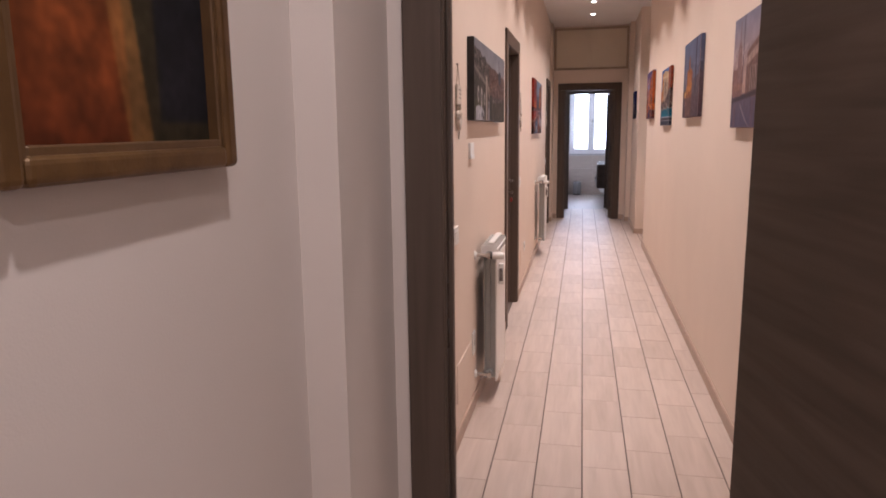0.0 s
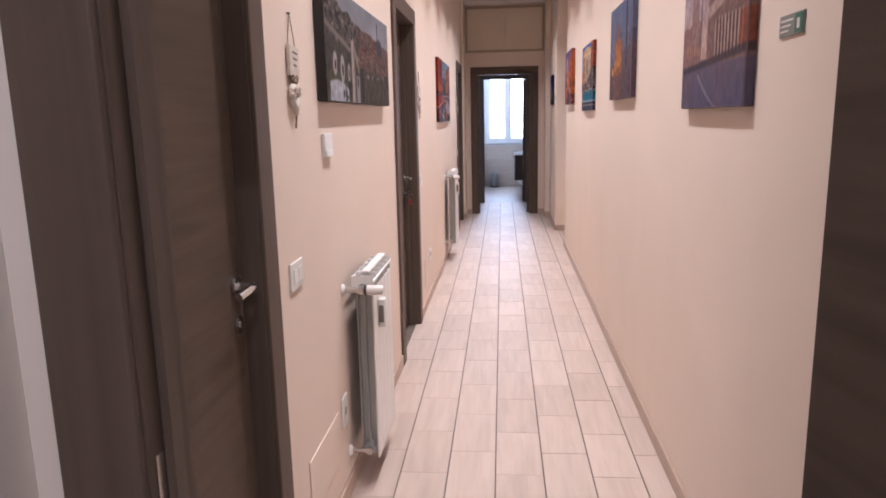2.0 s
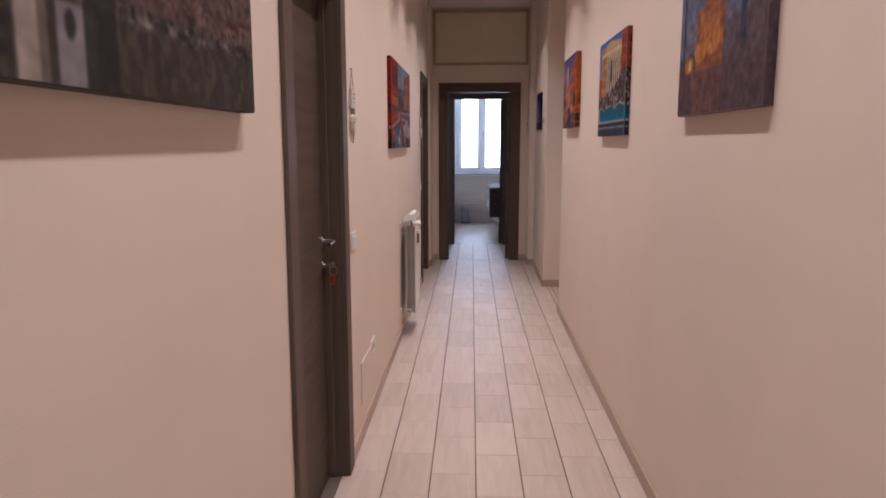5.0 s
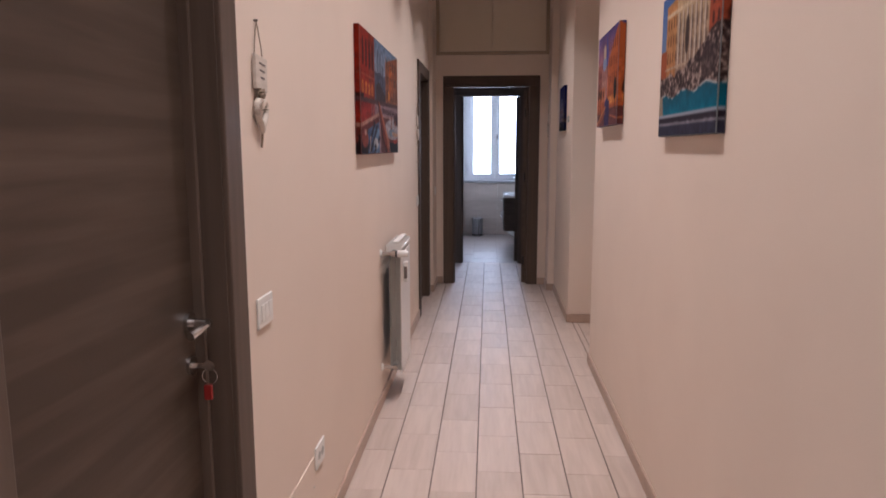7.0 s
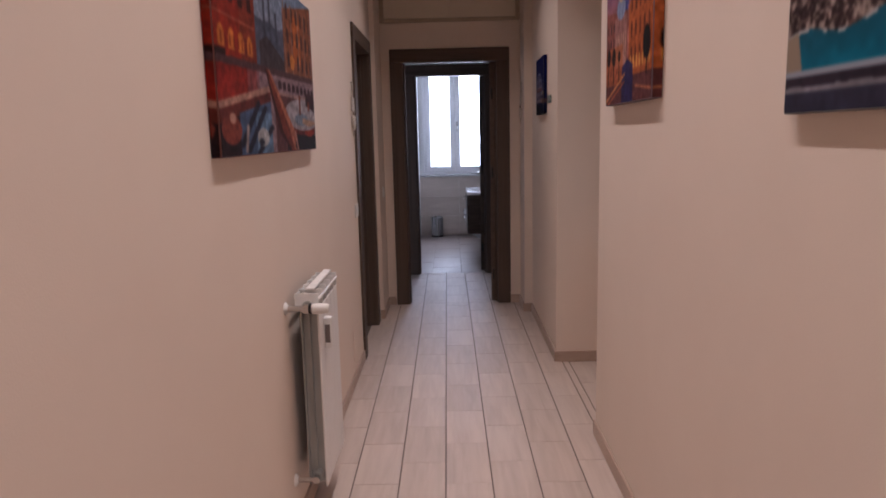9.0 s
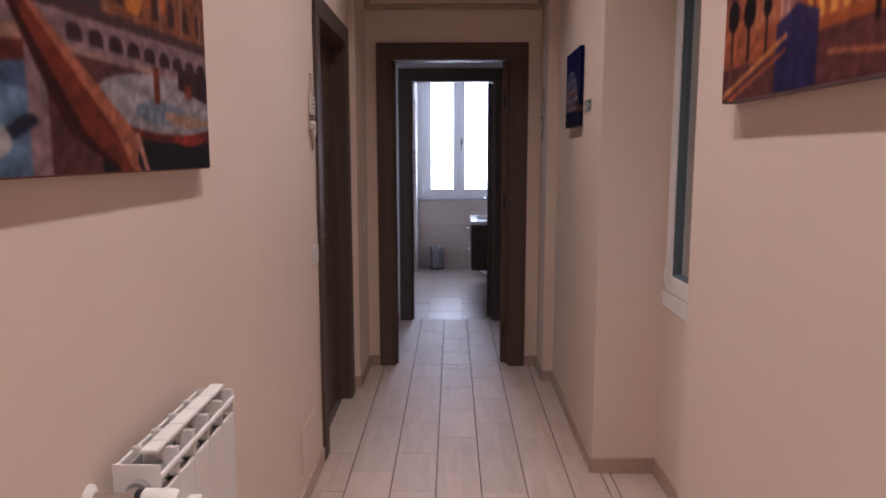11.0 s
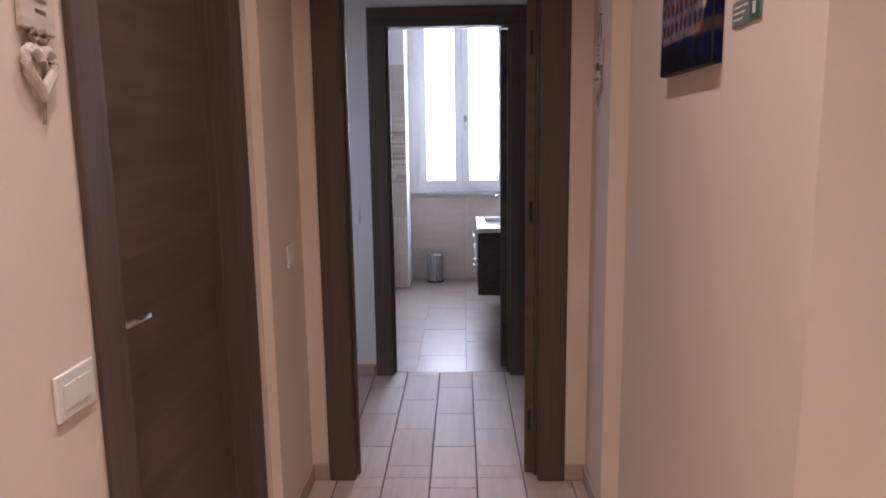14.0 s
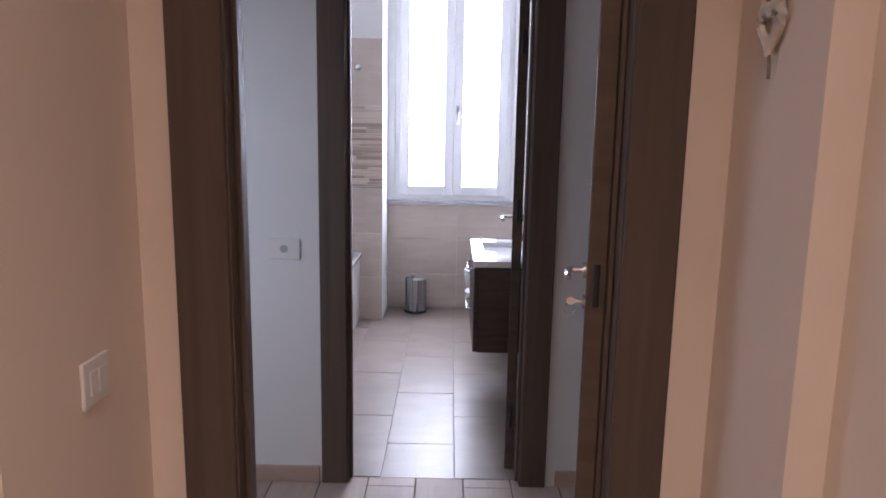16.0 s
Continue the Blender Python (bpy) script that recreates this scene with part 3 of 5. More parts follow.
switch_plate(onL(3.352, 1.01), 2)
switch_plate(onL(6.39, 1.015), 3)
switch_plate(onL(10.285, 1.01), 2)
switch_plate(pose(-0.325, 11.675, 1.01, 0, 0, 90), 2, 0.09, 0.083)
switch_plate(pose(-0.355, 13.2, 0.985), 1, 0.125, 0.083, "white plastic socket and switch plate on the wall", True)
switch_plate(onL(6.92, 0.36), 2, 0.118, 0.083, "white plastic wall socket near the skirting", True)
th = thing("thermostat", "white plastic room thermostat box on the wall", "thermostat", onL(3.774, 1.370))
part("housing", box(B(), -0.052, 0.052, -0.014, -0.0005, -0.038, 0.043, 0.004, 2), M_PLASTIC, th)
part("lower_cover", box(B(), -0.051, 0.051, -0.016, -0.0135, -0.037, -0.014, 0.002), M_WHITE, th)
for y0, y1, z0, z1 in ((3.37, 3.76, 0.205, 0.395), (6.54, 6.84, 0.17, 0.385), (9.93, 10.26, 0.13, 0.33)):
    h = thing("wall_hatch", "flush cream junction box cover low on the wall", "access panel", onL((y0 + y1) / 2, (z0 + z1) / 2))
    part("cover", box(B(), -(y1 - y0) / 2, (y1 - y0) / 2, -0.006, -0.0005, -(z1 - z0) / 2, (z1 - z0) / 2, 0.002), M_WALL, h)
    for sx in (-1, 1):
        part("screw", cyl(B(), (sx * ((y1 - y0) / 2 - 0.015), -0.007, 0), (sx * ((y1 - y0) / 2 - 0.015), -0.0055, 0), 0.004, 10), M_PLASTIC, h)
switch_plate(onL(3.845, 0.36), 1, 0.083, 0.12, "white plastic wall socket behind the radiator", True)


def exit_sign(m, flip):
    s = thing("safety_sign", "small grey and green safety sign on the wall", "sign", m)
    part("plate", box(B(), -0.07, 0.07, -0.004, -0.0005, -0.025, 0.025, 0.0008), M_GREYSIGN, s)
    part("green_field", box(B(), 0.022, 0.066, -0.0052, -0.0042, -0.021, 0.021), M_GREENSIGN, s, "green pictogram field")
    part("arrow", box(B(), 0.036, 0.050, -0.0062, -0.0053, -0.012, 0.010), M_PLASTIC, s)
    for k in range(3):
        part("text_bar", box(B(), -0.060, 0.010 - 0.012 * k, -0.0052, -0.0042, 0.010 - 0.012 * k, 0.014 - 0.012 * k), M_PLASTIC, s)


exit_sign(onR(3.135, 1.652), 1)
exit_sign(onR(10.585, 1.682, 0.025), 1)


# ---- hanging heart ornaments ----
def ornament(m):
    o = thing("heart_ornament", "white wooden plaque and heart hanging from a cord", "ornament", m, "hanging heart ornaments")
    o.scale = (0.85, 0.85, 0.98)
    part("nail", cyl(B(), (0, -0.012, 0.285), (0, 0.0, 0.285), 0.003, 10), M_GREYINK, o)
    part("cord", tube(tube(B(), [(0, -0.008, 0.285), (-0.03, -0.009, 0.22), (-0.035, -0.010, 0.195)], 0.0018, 6), [(0, -0.008, 0.285), (0.03, -0.009, 0.22), (0.035, -0.010, 0.195)], 0.0018, 6), M_CORD, o, "thin jute cord")
    pq = part("plaque", box(B(), -0.052, 0.052, -0.016, -0.003, 0.105, 0.195, 0.003, 2), M_PLAQUE, o, "weathered white wooden plaque", m=pose(0, 0, 0, 0, 4, 0))
    for k in range(3):
        part("text_bar", box(B(), -0.025 + 0.006 * k, 0.028 - 0.004 * k, -0.0175, -0.0155, 0.172 - 0.018 * k, 0.177 - 0.018 * k), M_GREYINK, pq)
    bm = B()
    for sx in (-1, 1):
        tube(bm, [(0, -0.014, 0.100), (sx * 0.018, -0.017, 0.106), (sx * 0.027, -0.017, 0.096), (sx * 0.016, -0.016, 0.088), (0, -0.014, 0.094)], 0.005, 8)
    part("bow", bm, M_CORD, o, "brown ribbon bow", smooth=True)
    bm = B()
    pts = []
    for i in range(25):
        a = 2 * math.pi * i / 24
        pts.append((0.0024 * 16 * math.sin(a) ** 3 * 1.15, -0.014, 0.045 + 0.0026 * (13 * math.cos(a) - 5 * math.cos(2 * a) - 2 * math.cos(3 * a) - math.cos(4 * a))))
    tube(bm, pts, 0.0105, 8)
    part("heart", bm, M_PLAQUE, o, "open white wooden heart", smooth=True)
    part("tassel", tube(B(), [(0, -0.014, 0.005), (0.004, -0.012, -0.02), (0.0, -0.010, -0.045)], 0.0035, 6), M_CORD, o)
    return o


for mm in (onL(3.42, 1.480), onL(6.405, 1.495), onL(10.27, 1.515), pose(0.835, 11.73, 1.59, 0, 0, -90)):
    ornament(mm)


# ---- canvas prints ----
def field(nx, ny, cells, seed):
    """Smooth noise from 0 to 1 on an ny by nx grid."""
    g = np.random.RandomState(seed).rand(cells[1] + 2, cells[0] + 2)
    x, y = np.linspace(0, cells[0], nx), np.linspace(0, cells[1], ny)
    xi, yi = np.floor(x).astype(int), np.floor(y).astype(int)
    fx, fy = (x - xi)[None, :], (y - yi)[:, None]
    fx, fy = fx * fx * (3 - 2 * fx), fy * fy * (3 - 2 * fy)
    a, b = g[np.ix_(yi, xi)], g[np.ix_(yi, xi + 1)]
    c, d = g[np.ix_(yi + 1, xi)], g[np.ix_(yi + 1, xi + 1)]
    return (a * (1 - fx) + b * fx) * (1 - fy) + (c * (1 - fx) + d * fx) * fy


class Paint:
    """A picture in display colours, painted by areas; u runs to the right and v up, both 0 to 1."""

    def __init__(self, nx, ny, base, seed):
        self.nx, self.ny, self.seed = nx, ny, seed
        self.u, self.v = np.meshgrid((np.arange(nx) + 0.5) / nx, (np.arange(ny) + 0.5) / ny)
        self.c = np.ones((ny, nx, 3)) * np.array(base, float)

    def noise(self, cx, cy):
        self.seed += 1
        return field(self.nx, self.ny, (cx, cy), self.seed)

    def lay(self, mask, colour, alpha=1.0):
        m = (mask.astype(float) * alpha)[..., None]
        self.c = self.c * (1 - m) + np.array(colour, float) * m

    def ramp(self, mask, low, high, v0, v1):
        k = np.clip((self.v - v0) / (v1 - v0), 0, 1)[..., None]
        m = mask.astype(float)[..., None]
        self.c = self.c * (1 - m) + (np.array(low, float) * (1 - k) + np.array(high, float) * k) * m

    def block(self, u0, u1, v0, v1, colour, alpha=1.0):
        self.lay((self.u > u0) & (self.u < u1) & (self.v > v0) & (self.v < v1), colour, alpha)

    def disc(self, u, v, ru, rv, colour, alpha=1.0):
        self.lay(((self.u - u) / ru) ** 2 + ((self.v - v) / rv) ** 2 < 1, colour, alpha)

    def line(self, u0, v0, u1, v1, w, colour, alpha=1.0):
        d = np.hypot(u1 - u0, v1 - v0)
        k = np.clip(((self.u - u0) * (u1 - u0) + (self.v - v0) * (v1 - v0)) / d ** 2, 0, 1)
        self.lay(np.hypot(self.u - u0 - k * (u1 - u0), self.v - v0 - k * (v1 - v0)) < w, colour, alpha)

    def windows(self, u0, u1, v0, v1, n, rows, colour, alpha=0.8, fill=0.45):
        a, b = (self.u - u0) / (u1 - u0) * n, (self.v - v0) / (v1 - v0) * rows
        inside = (a > 0) & (a < n) & (b > 0) & (b < rows)
        arch = np.hypot((a % 1 - 0.5) / fill * 2, np.maximum(0, (b % 1 - 0.5)) / 0.3) < 1
        self.lay(inside & arch & (b % 1 > 0.15) & (b % 1 < 0.85), colour, alpha)

    def mottle(self, mask, cx, cy, amount):
        n = (0.6 * self.noise(cx, cy) + 0.4 * self.noise(2 * cx + 1, 2 * cy + 1) - 0.5)[..., None] * amount
        self.c = self.c * (1 + n * mask.astype(float)[..., None])


def panorama():
    p = Paint(460, 152, (0.30, 0.27, 0.26), 11)
    sky = p.v > 0.90 - 0.24 * p.u + 0.08 * (p.noise(14, 1) - 0.5)
    town = ~sky
    n = 0.5 * p.noise(60, 30) + 0.5 * p.noise(120, 50)
    p.lay(town & (n > 0.55), (0.42, 0.37, 0.34))
    p.lay(town & (n > 0.70), (0.58, 0.53, 0.49), 0.7)
    p.lay(town & (p.noise(46, 24) > 0.68), (0.16, 0.14, 0.14))
    p.lay(town & (p.u > 0.42) & (p.v > 0.34), (0.42, 0.27, 0.24), 0.45)
    for k in range(16):
        u, v = 0.42 + 0.55 * ((k * 7) % 16) / 16, 0.36 + 0.30 * ((k * 5) % 11) / 11
        p.block(u, u + 0.05, v, v + 0.07, (0.52, 0.40, 0.34), 0.6)
        p.block(u - 0.005, u + 0.055, v + 0.07, v + 0.10, (0.30, 0.17, 0.15), 0.8)
        p.windows(u + 0.004, u + 0.046, v + 0.01, v + 0.06, 3, 1, (0.20, 0.15, 0.14), 0.8)
    p.mottle(town, 90, 46, 0.8)
    p.ramp(sky, (0.66, 0.65, 0.68), (0.52, 0.52, 0.56), 0.5, 1.0)
    p.mottle(sky, 8, 5, 0.2)
    p.line(0.77, 0.60, 0.77, 0.92, 0.008, (0.20, 0.20, 0.24))
    p.disc(0.80, 0.66, 0.06, 0.10, (0.25, 0.24, 0.28))
    # the bridge with its lit arches, and pale water under it
    p.lay((p.u < 0.40) & (p.v < 0.46 + 0.25 * (0.4 - p.u)), (0.26, 0.24, 0.22), 0.85)
    p.line(0.0, 0.66, 0.42, 0.44, 0.022, (0.50, 0.46, 0.43))
    p.lay((p.u < 0.30) & (p.v < 0.26), (0.30, 0.29, 0.23))
    for u, v, ru, rv in ((0.10, 0.33, 0.024, 0.11), (0.19, 0.30, 0.026, 0.13), (0.275, 0.28, 0.016, 0.09)):
        p.disc(u, v, ru, rv, (0.70, 0.67, 0.65))
        p.disc(u + 0.003, v - 0.01, ru * 0.45, rv * 0.42, (0.22, 0.20, 0.21))
    p.lay((p.u > 0.035) & (p.u < 0.26) & (p.v < 0.19 - 0.5 * (p.u - 0.12) ** 2 / 0.04 * 0.3), (0.74, 0.74, 0.78))
    p.disc(0.20, 0.07, 0.010, 0.04, (0.18, 0.16, 0.20))
    p.lay((p.u > 0.22) & (p.u < 0.31) & (p.v < 0.20) & (p.noise(60, 26) > 0.5), (0.20, 0.18, 0.18))
    p.block(0.38, 0.455, 0.0, 0.27, (0.58, 0.55, 0.57))
    p.disc(0.405, 0.20, 0.010, 0.05, (0.20, 0.19, 0.20))
    p.block(0.315, 0.365, 0.0, 0.60, (0.70, 0.64, 0.60))
    p.block(0.350, 0.365, 0.0, 0.60, (0.42, 0.36, 0.33), 0.8)
    p.line(0.365, 0.50, 0.43, 0.30, 0.014, (0.56, 0.50, 0.46))
    shrubs = (p.u > 0.46) & (p.v < 0.24 + 0.07 * p.noise(18, 1))
    p.lay(shrubs, (0.24, 0.21, 0.18))
    p.lay(shrubs & (p.noise(60, 14) > 0.55), (0.38, 0.34, 0.29), 0.45)
    p.lay((p.u > 0.43) & (p.u < 0.50) & (p.v < 0.36), (0.17, 0.16, 0.15), 0.85)
    p.mottle(p.v < 0.5, 50, 18, 0.4)
    p.c = p.c * 0.86 + 0.07
    return p


def dusk_square():
    p = Paint(280, 200, (0.5, 0.45, 0.5), 23)
    p.v = p.v ** 0.72
    p.ramp(p.v > 0.3, (0.90, 0.70, 0.62), (0.54, 0.54, 0.66), 0.5, 1.0)
    p.mottle(p.v > 0.5, 7, 6, 0.25)
    p.ramp(p.v <= 0.42, (0.33, 0.31, 0.46), (0.42, 0.37, 0.46), 0.0, 0.42)
    p.lay((p.u < 0.34) & (p.v > 0.40) & (p.v < 0.60 + 0.10 * p.noise(9, 1)), (0.60, 0.42, 0.40))
    p.disc(0.22, 0.68, 0.065, 0.16, (0.62, 0.47, 0.46))
    p.line(0.22, 0.80, 0.22, 0.96, 0.010, (0.55, 0.44, 0.46))
    p.line(0.33, 0.45, 0.33, 1.0, 0.010, (0.36, 0.32, 0.38))
    temple = (p.u > 0.44) & (p.v > 0.38) & (p.v < 0.74 + 0.26 * (p.u - 0.44))
    p.lay(temple, (0.55, 0.40, 0.37))
    p.lay(temple & (p.v > 0.64 + 0.22 * (p.u - 0.44)) & (p.v < 0.70 + 0.24 * (p.u - 0.44)), (0.74, 0.60, 0.55))
    for k in range(9):
        p.block(0.56 + 0.046 * k, 0.580 + 0.046 * k, 0.42, 0.63, (0.80, 0.66, 0.60))
        p.block(0.582 + 0.046 * k, 0.604 + 0.046 * k, 0.42, 0.62, (0.30, 0.20, 0.20), 0.9)
    p.windows(0.03, 0.34, 0.44, 0.54, 7, 1, (0.86, 0.58, 0.42), 0.7)
    p.block(0.90, 1.0, 0.44, 0.62, (0.66, 0.28, 0.14), 0.7)
    p.mottle((p.v > 0.38) & (p.v < 0.8), 40, 30, 0.45)
    p.lay((p.v > 0.345 + 0.06 * p.u) & (p.v < 0.385 + 0.07 * p.u), (0.22, 0.18, 0.23), 0.75)
    p.line(0.30, 0.32, 0.62, 0.0, 0.010, (0.62, 0.57, 0.66))
    p.block(0.07, 0.16, 0.0, 0.32, (0.50, 0.36, 0.42), 0.5)
    p.block(0.62, 0.70, 0.0, 0.36, (0.48, 0.36, 0.44), 0.45)
    p.mottle(p.v < 0.35, 24, 14, 0.22)
    return p


def evening_dome():
    p = Paint(260, 190, (0.35, 0.38, 0.50), 37)
    p.ramp(p.v > 0.2, (0.44, 0.43, 0.52), (0.40, 0.45, 0.60), 0.3, 1.0)
    p.mottle(p.v > 0.45, 6, 6, 0.2)
    p.lay((p.v < 0.34 + 0.06 * p.noise(12, 1)), (0.34, 0.25, 0.27))
    # a lit round tower above glowing walls and steps
    p.lay((p.u > 0.24) & (p.u < 0.60) & (p.v < 0.66 - 0.35 * np.abs(p.u - 0.40)), (0.62, 0.36, 0.22))
    p.block(0.29, 0.53, 0.34, 0.63, (0.72, 0.42, 0.22))
    p.block(0.34, 0.44, 0.60, 0.76, (0.60, 0.36, 0.25))
    p.disc(0.39, 0.76, 0.030, 0.05, (0.55, 0.36, 0.30))
    for u, v, r in ((0.15, 0.31, 0.07), (0.30, 0.37, 0.08), (0.45, 0.40, 0.08), (0.56, 0.42, 0.06)):
        p.disc(u, v, r, r * 0.8, (0.90, 0.55, 0.22), 0.65)
    p.disc(0.16, 0.31, 0.03, 0.035, (1.0, 0.80, 0.45), 0.9)
    p.lay((p.u > 0.58) & (p.v < 0.46 + 0.10 * (p.u - 0.58) + 0.08 * p.noise(16, 1)), (0.40, 0.34, 0.38))
    p.lay(p.v < 0.26, (0.36, 0.28, 0.32), 0.7)
    p.line(0.20, 0.26, 0.26, 0.0, 0.03, (0.58, 0.38, 0.30), 0.6)
    p.line(0.40, 0.28, 0.48, 0.0, 0.02, (0.50, 0.34, 0.30), 0.5)
    p.block(0.05, 0.085, 0.36, 0.86, (0.28, 0.28, 0.36))
    p.block(0.76, 0.82, 0.36, 1.0, (0.24, 0.25, 0.34))
    p.mottle(p.v < 0.7, 36, 26, 0.55)
    return p


def fountain():
    p = Paint(300, 210, (0.7, 0.6, 0.5), 53)
    p.ramp(p.v > 0.45, (0.52, 0.60, 0.76), (0.30, 0.44, 0.72), 0.5, 1.0)
    fac = (p.u > 0.10) & (p.v > 0.36) & (p.v < 0.97 - 0.12 * np.abs(p.u - 0.45))
    p.ramp(fac, (0.60, 0.50, 0.44), (0.80, 0.68, 0.52), 0.4, 0.9)
    p.lay(fac & (p.u < 0.30), (0.80, 0.52, 0.28), 0.75)
    p.lay((p.u < 0.12) & (p.v < 0.62) & (p.v > 0.36), (0.66, 0.34, 0.20))
    for k in range(7):
        u = 0.33 + 0.072 * k
        p.block(u, u + 0.022, 0.46, 0.84, (0.84, 0.77, 0.70))
        p.block(u + 0.024, u + 0.036, 0.46, 0.83, (0.42, 0.34, 0.30), 0.8)
    p.windows(0.12, 0.32, 0.50, 0.86, 4, 3, (0.36, 0.24, 0.18), 0.75, 0.4)
    p.windows(0.33, 0.84, 0.52, 0.80, 7, 2, (0.32, 0.26, 0.26), 0.6, 0.3)
    p.disc(0.50, 0.66, 0.035, 0.13, (0.28, 0.22, 0.21))
    p.block(0.10, 0.84, 0.845, 0.870, (0.88, 0.78, 0.64))
    p.block(0.10, 0.84, 0.470, 0.485, (0.76, 0.66, 0.56))
    p.block(0.84, 1.0, 0.58, 1.0, (0.66, 0.30, 0.19))
    p.windows(0.86, 1.0, 0.62, 0.96, 2, 3, (0.28, 0.14, 0.12), 0.9, 0.4)
    rocks = (p.v > 0.24) & (p.v < 0.40 + 0.16 * np.clip(p.u - 0.45, 0, 1) / 0.4 + 0.07 * p.noise(14, 1))
    n = 0.5 * p.noise(40, 30) + 0.5 * p.noise(90, 70)
    p.lay(rocks, (0.36, 0.29, 0.28))
    p.lay(rocks & (n > 0.58), (0.68, 0.60, 0.56))
    p.lay(rocks & (n < 0.40), (0.20, 0.15, 0.16))
    p.disc(0.86, 0.44, 0.12, 0.10, (0.24, 0.19, 0.20), 0.7)
    p.mottle(fac, 50, 40, 0.35)
    p.mottle(rocks, 60, 44, 0.6)
    edge = 0.275 + 0.03 * p.u + 0.018 * np.sin(p.u * 17)
    water = p.v <= edge
    p.ramp(water, (0.05, 0.45, 0.58), (0.10, 0.36, 0.46), 0.13, 0.30)
    p.mottle(water, 16, 12, 0.35)
    p.lay((p.v <= edge + 0.006) & (p.v > edge - 0.010) & (p.noise(26, 4) > 0.45), (0.74, 0.74, 0.74))
    p.lay((p.u < 0.09 - 0.2 * (p.v - 0.14)) & water, (0.66, 0.58, 0.50))
    p.lay(p.v <= 0.152, (0.66, 0.68, 0.74))
    p.lay(p.v <= 0.130, (0.20, 0.17, 0.22))
    p.lay((p.v <= 0.088 + 0.01 * p.noise(30, 1)) & (p.v > 0.068), (0.56, 0.54, 0.58))
    p.lay(p.v <= 0.070, (0.22, 0.22, 0.30))
    p.mottle(p.v < 0.13, 24, 12, 0.4)
    return p


def twilight_street():
    p = Paint(220, 180, (0.4, 0.3, 0.4), 71)
    p.ramp(p.v > 0.3, (0.80, 0.48, 0.44), (0.36, 0.30, 0.54), 0.55, 1.0)
    p.mottle(p.v > 0.5, 6, 6, 0.45)
    p.lay((p.u > 0.45) & (p.v > 0.6) & (p.noise(5, 4) > 0.45), (0.20, 0.30, 0.66), 0.8)
    # lit facades close in on a pale domed church at the end of the street
    p.lay((p.u < 0.52) & (p.v < 0.70 - 0.12 * p.u) & (p.v > 0.1), (0.58, 0.34, 0.30))
    p.windows(0.02, 0.30, 0.20, 0.62, 4, 4, (0.26, 0.16, 0.20), 0.8, 0.4)
    p.block(0.22, 0.50, 0.26, 0.62, (0.64, 0.44, 0.42))
    for k in range(6):
        p.block(0.25 + 0.042 * k, 0.262 + 0.042 * k, 0.28, 0.50, (0.86, 0.66, 0.56))
    p.disc(0.36, 0.68, 0.10, 0.08, (0.55, 0.60, 0.74))
    p.disc(0.36, 0.80, 0.06, 0.08, (0.82, 0.72, 0.60))
    p.lay((p.u > 0.54) & (p.v > 0.16) & (p.v < 0.66 + 0.75 * (p.u - 0.54)), (0.74, 0.38, 0.20))
    p.windows(0.56, 0.98, 0.24, 0.92, 5, 4, (0.34, 0.16, 0.12), 0.75, 0.4)
    p.windows(0.56, 0.98, 0.20, 0.34, 7, 1, (0.98, 0.68, 0.30), 0.8, 0.5)
    p.lay(p.v < 0.18, (0.40, 0.22, 0.22))
    p.lay((p.u < 0.42) & (p.v < 0.42) & (p.v > 0.14), (0.78, 0.40, 0.20), 0.6)
    p.lay((p.u > 0.40) & (p.u < 0.64) & (p.v < 0.30 - 0.4 * np.abs(p.u - 0.52)), (0.16, 0.15, 0.36), 0.9)
    for u, v, r in ((0.07, 0.36, 0.045), (0.20, 0.35, 0.045), (0.33, 0.34, 0.028), (0.90, 0.36, 0.07)):
        p.disc(u, v, r, r * 1.5, (0.08, 0.05, 0.06))
        p.line(u, 0.16, u, v, 0.008, (0.10, 0.06, 0.06))
    p.line(0.0, 0.02, 0.46, 0.20, 0.010, (0.88, 0.56, 0.32))
    p.line(0.06, 0.0, 0.46, 0.15, 0.006, (0.78, 0.40, 0.24))
    p.line(0.70, 0.10, 1.0, 0.06, 0.008, (0.78, 0.46, 0.30))
    p.mottle(p.v < 0.7, 34, 26, 0.5)
    return p


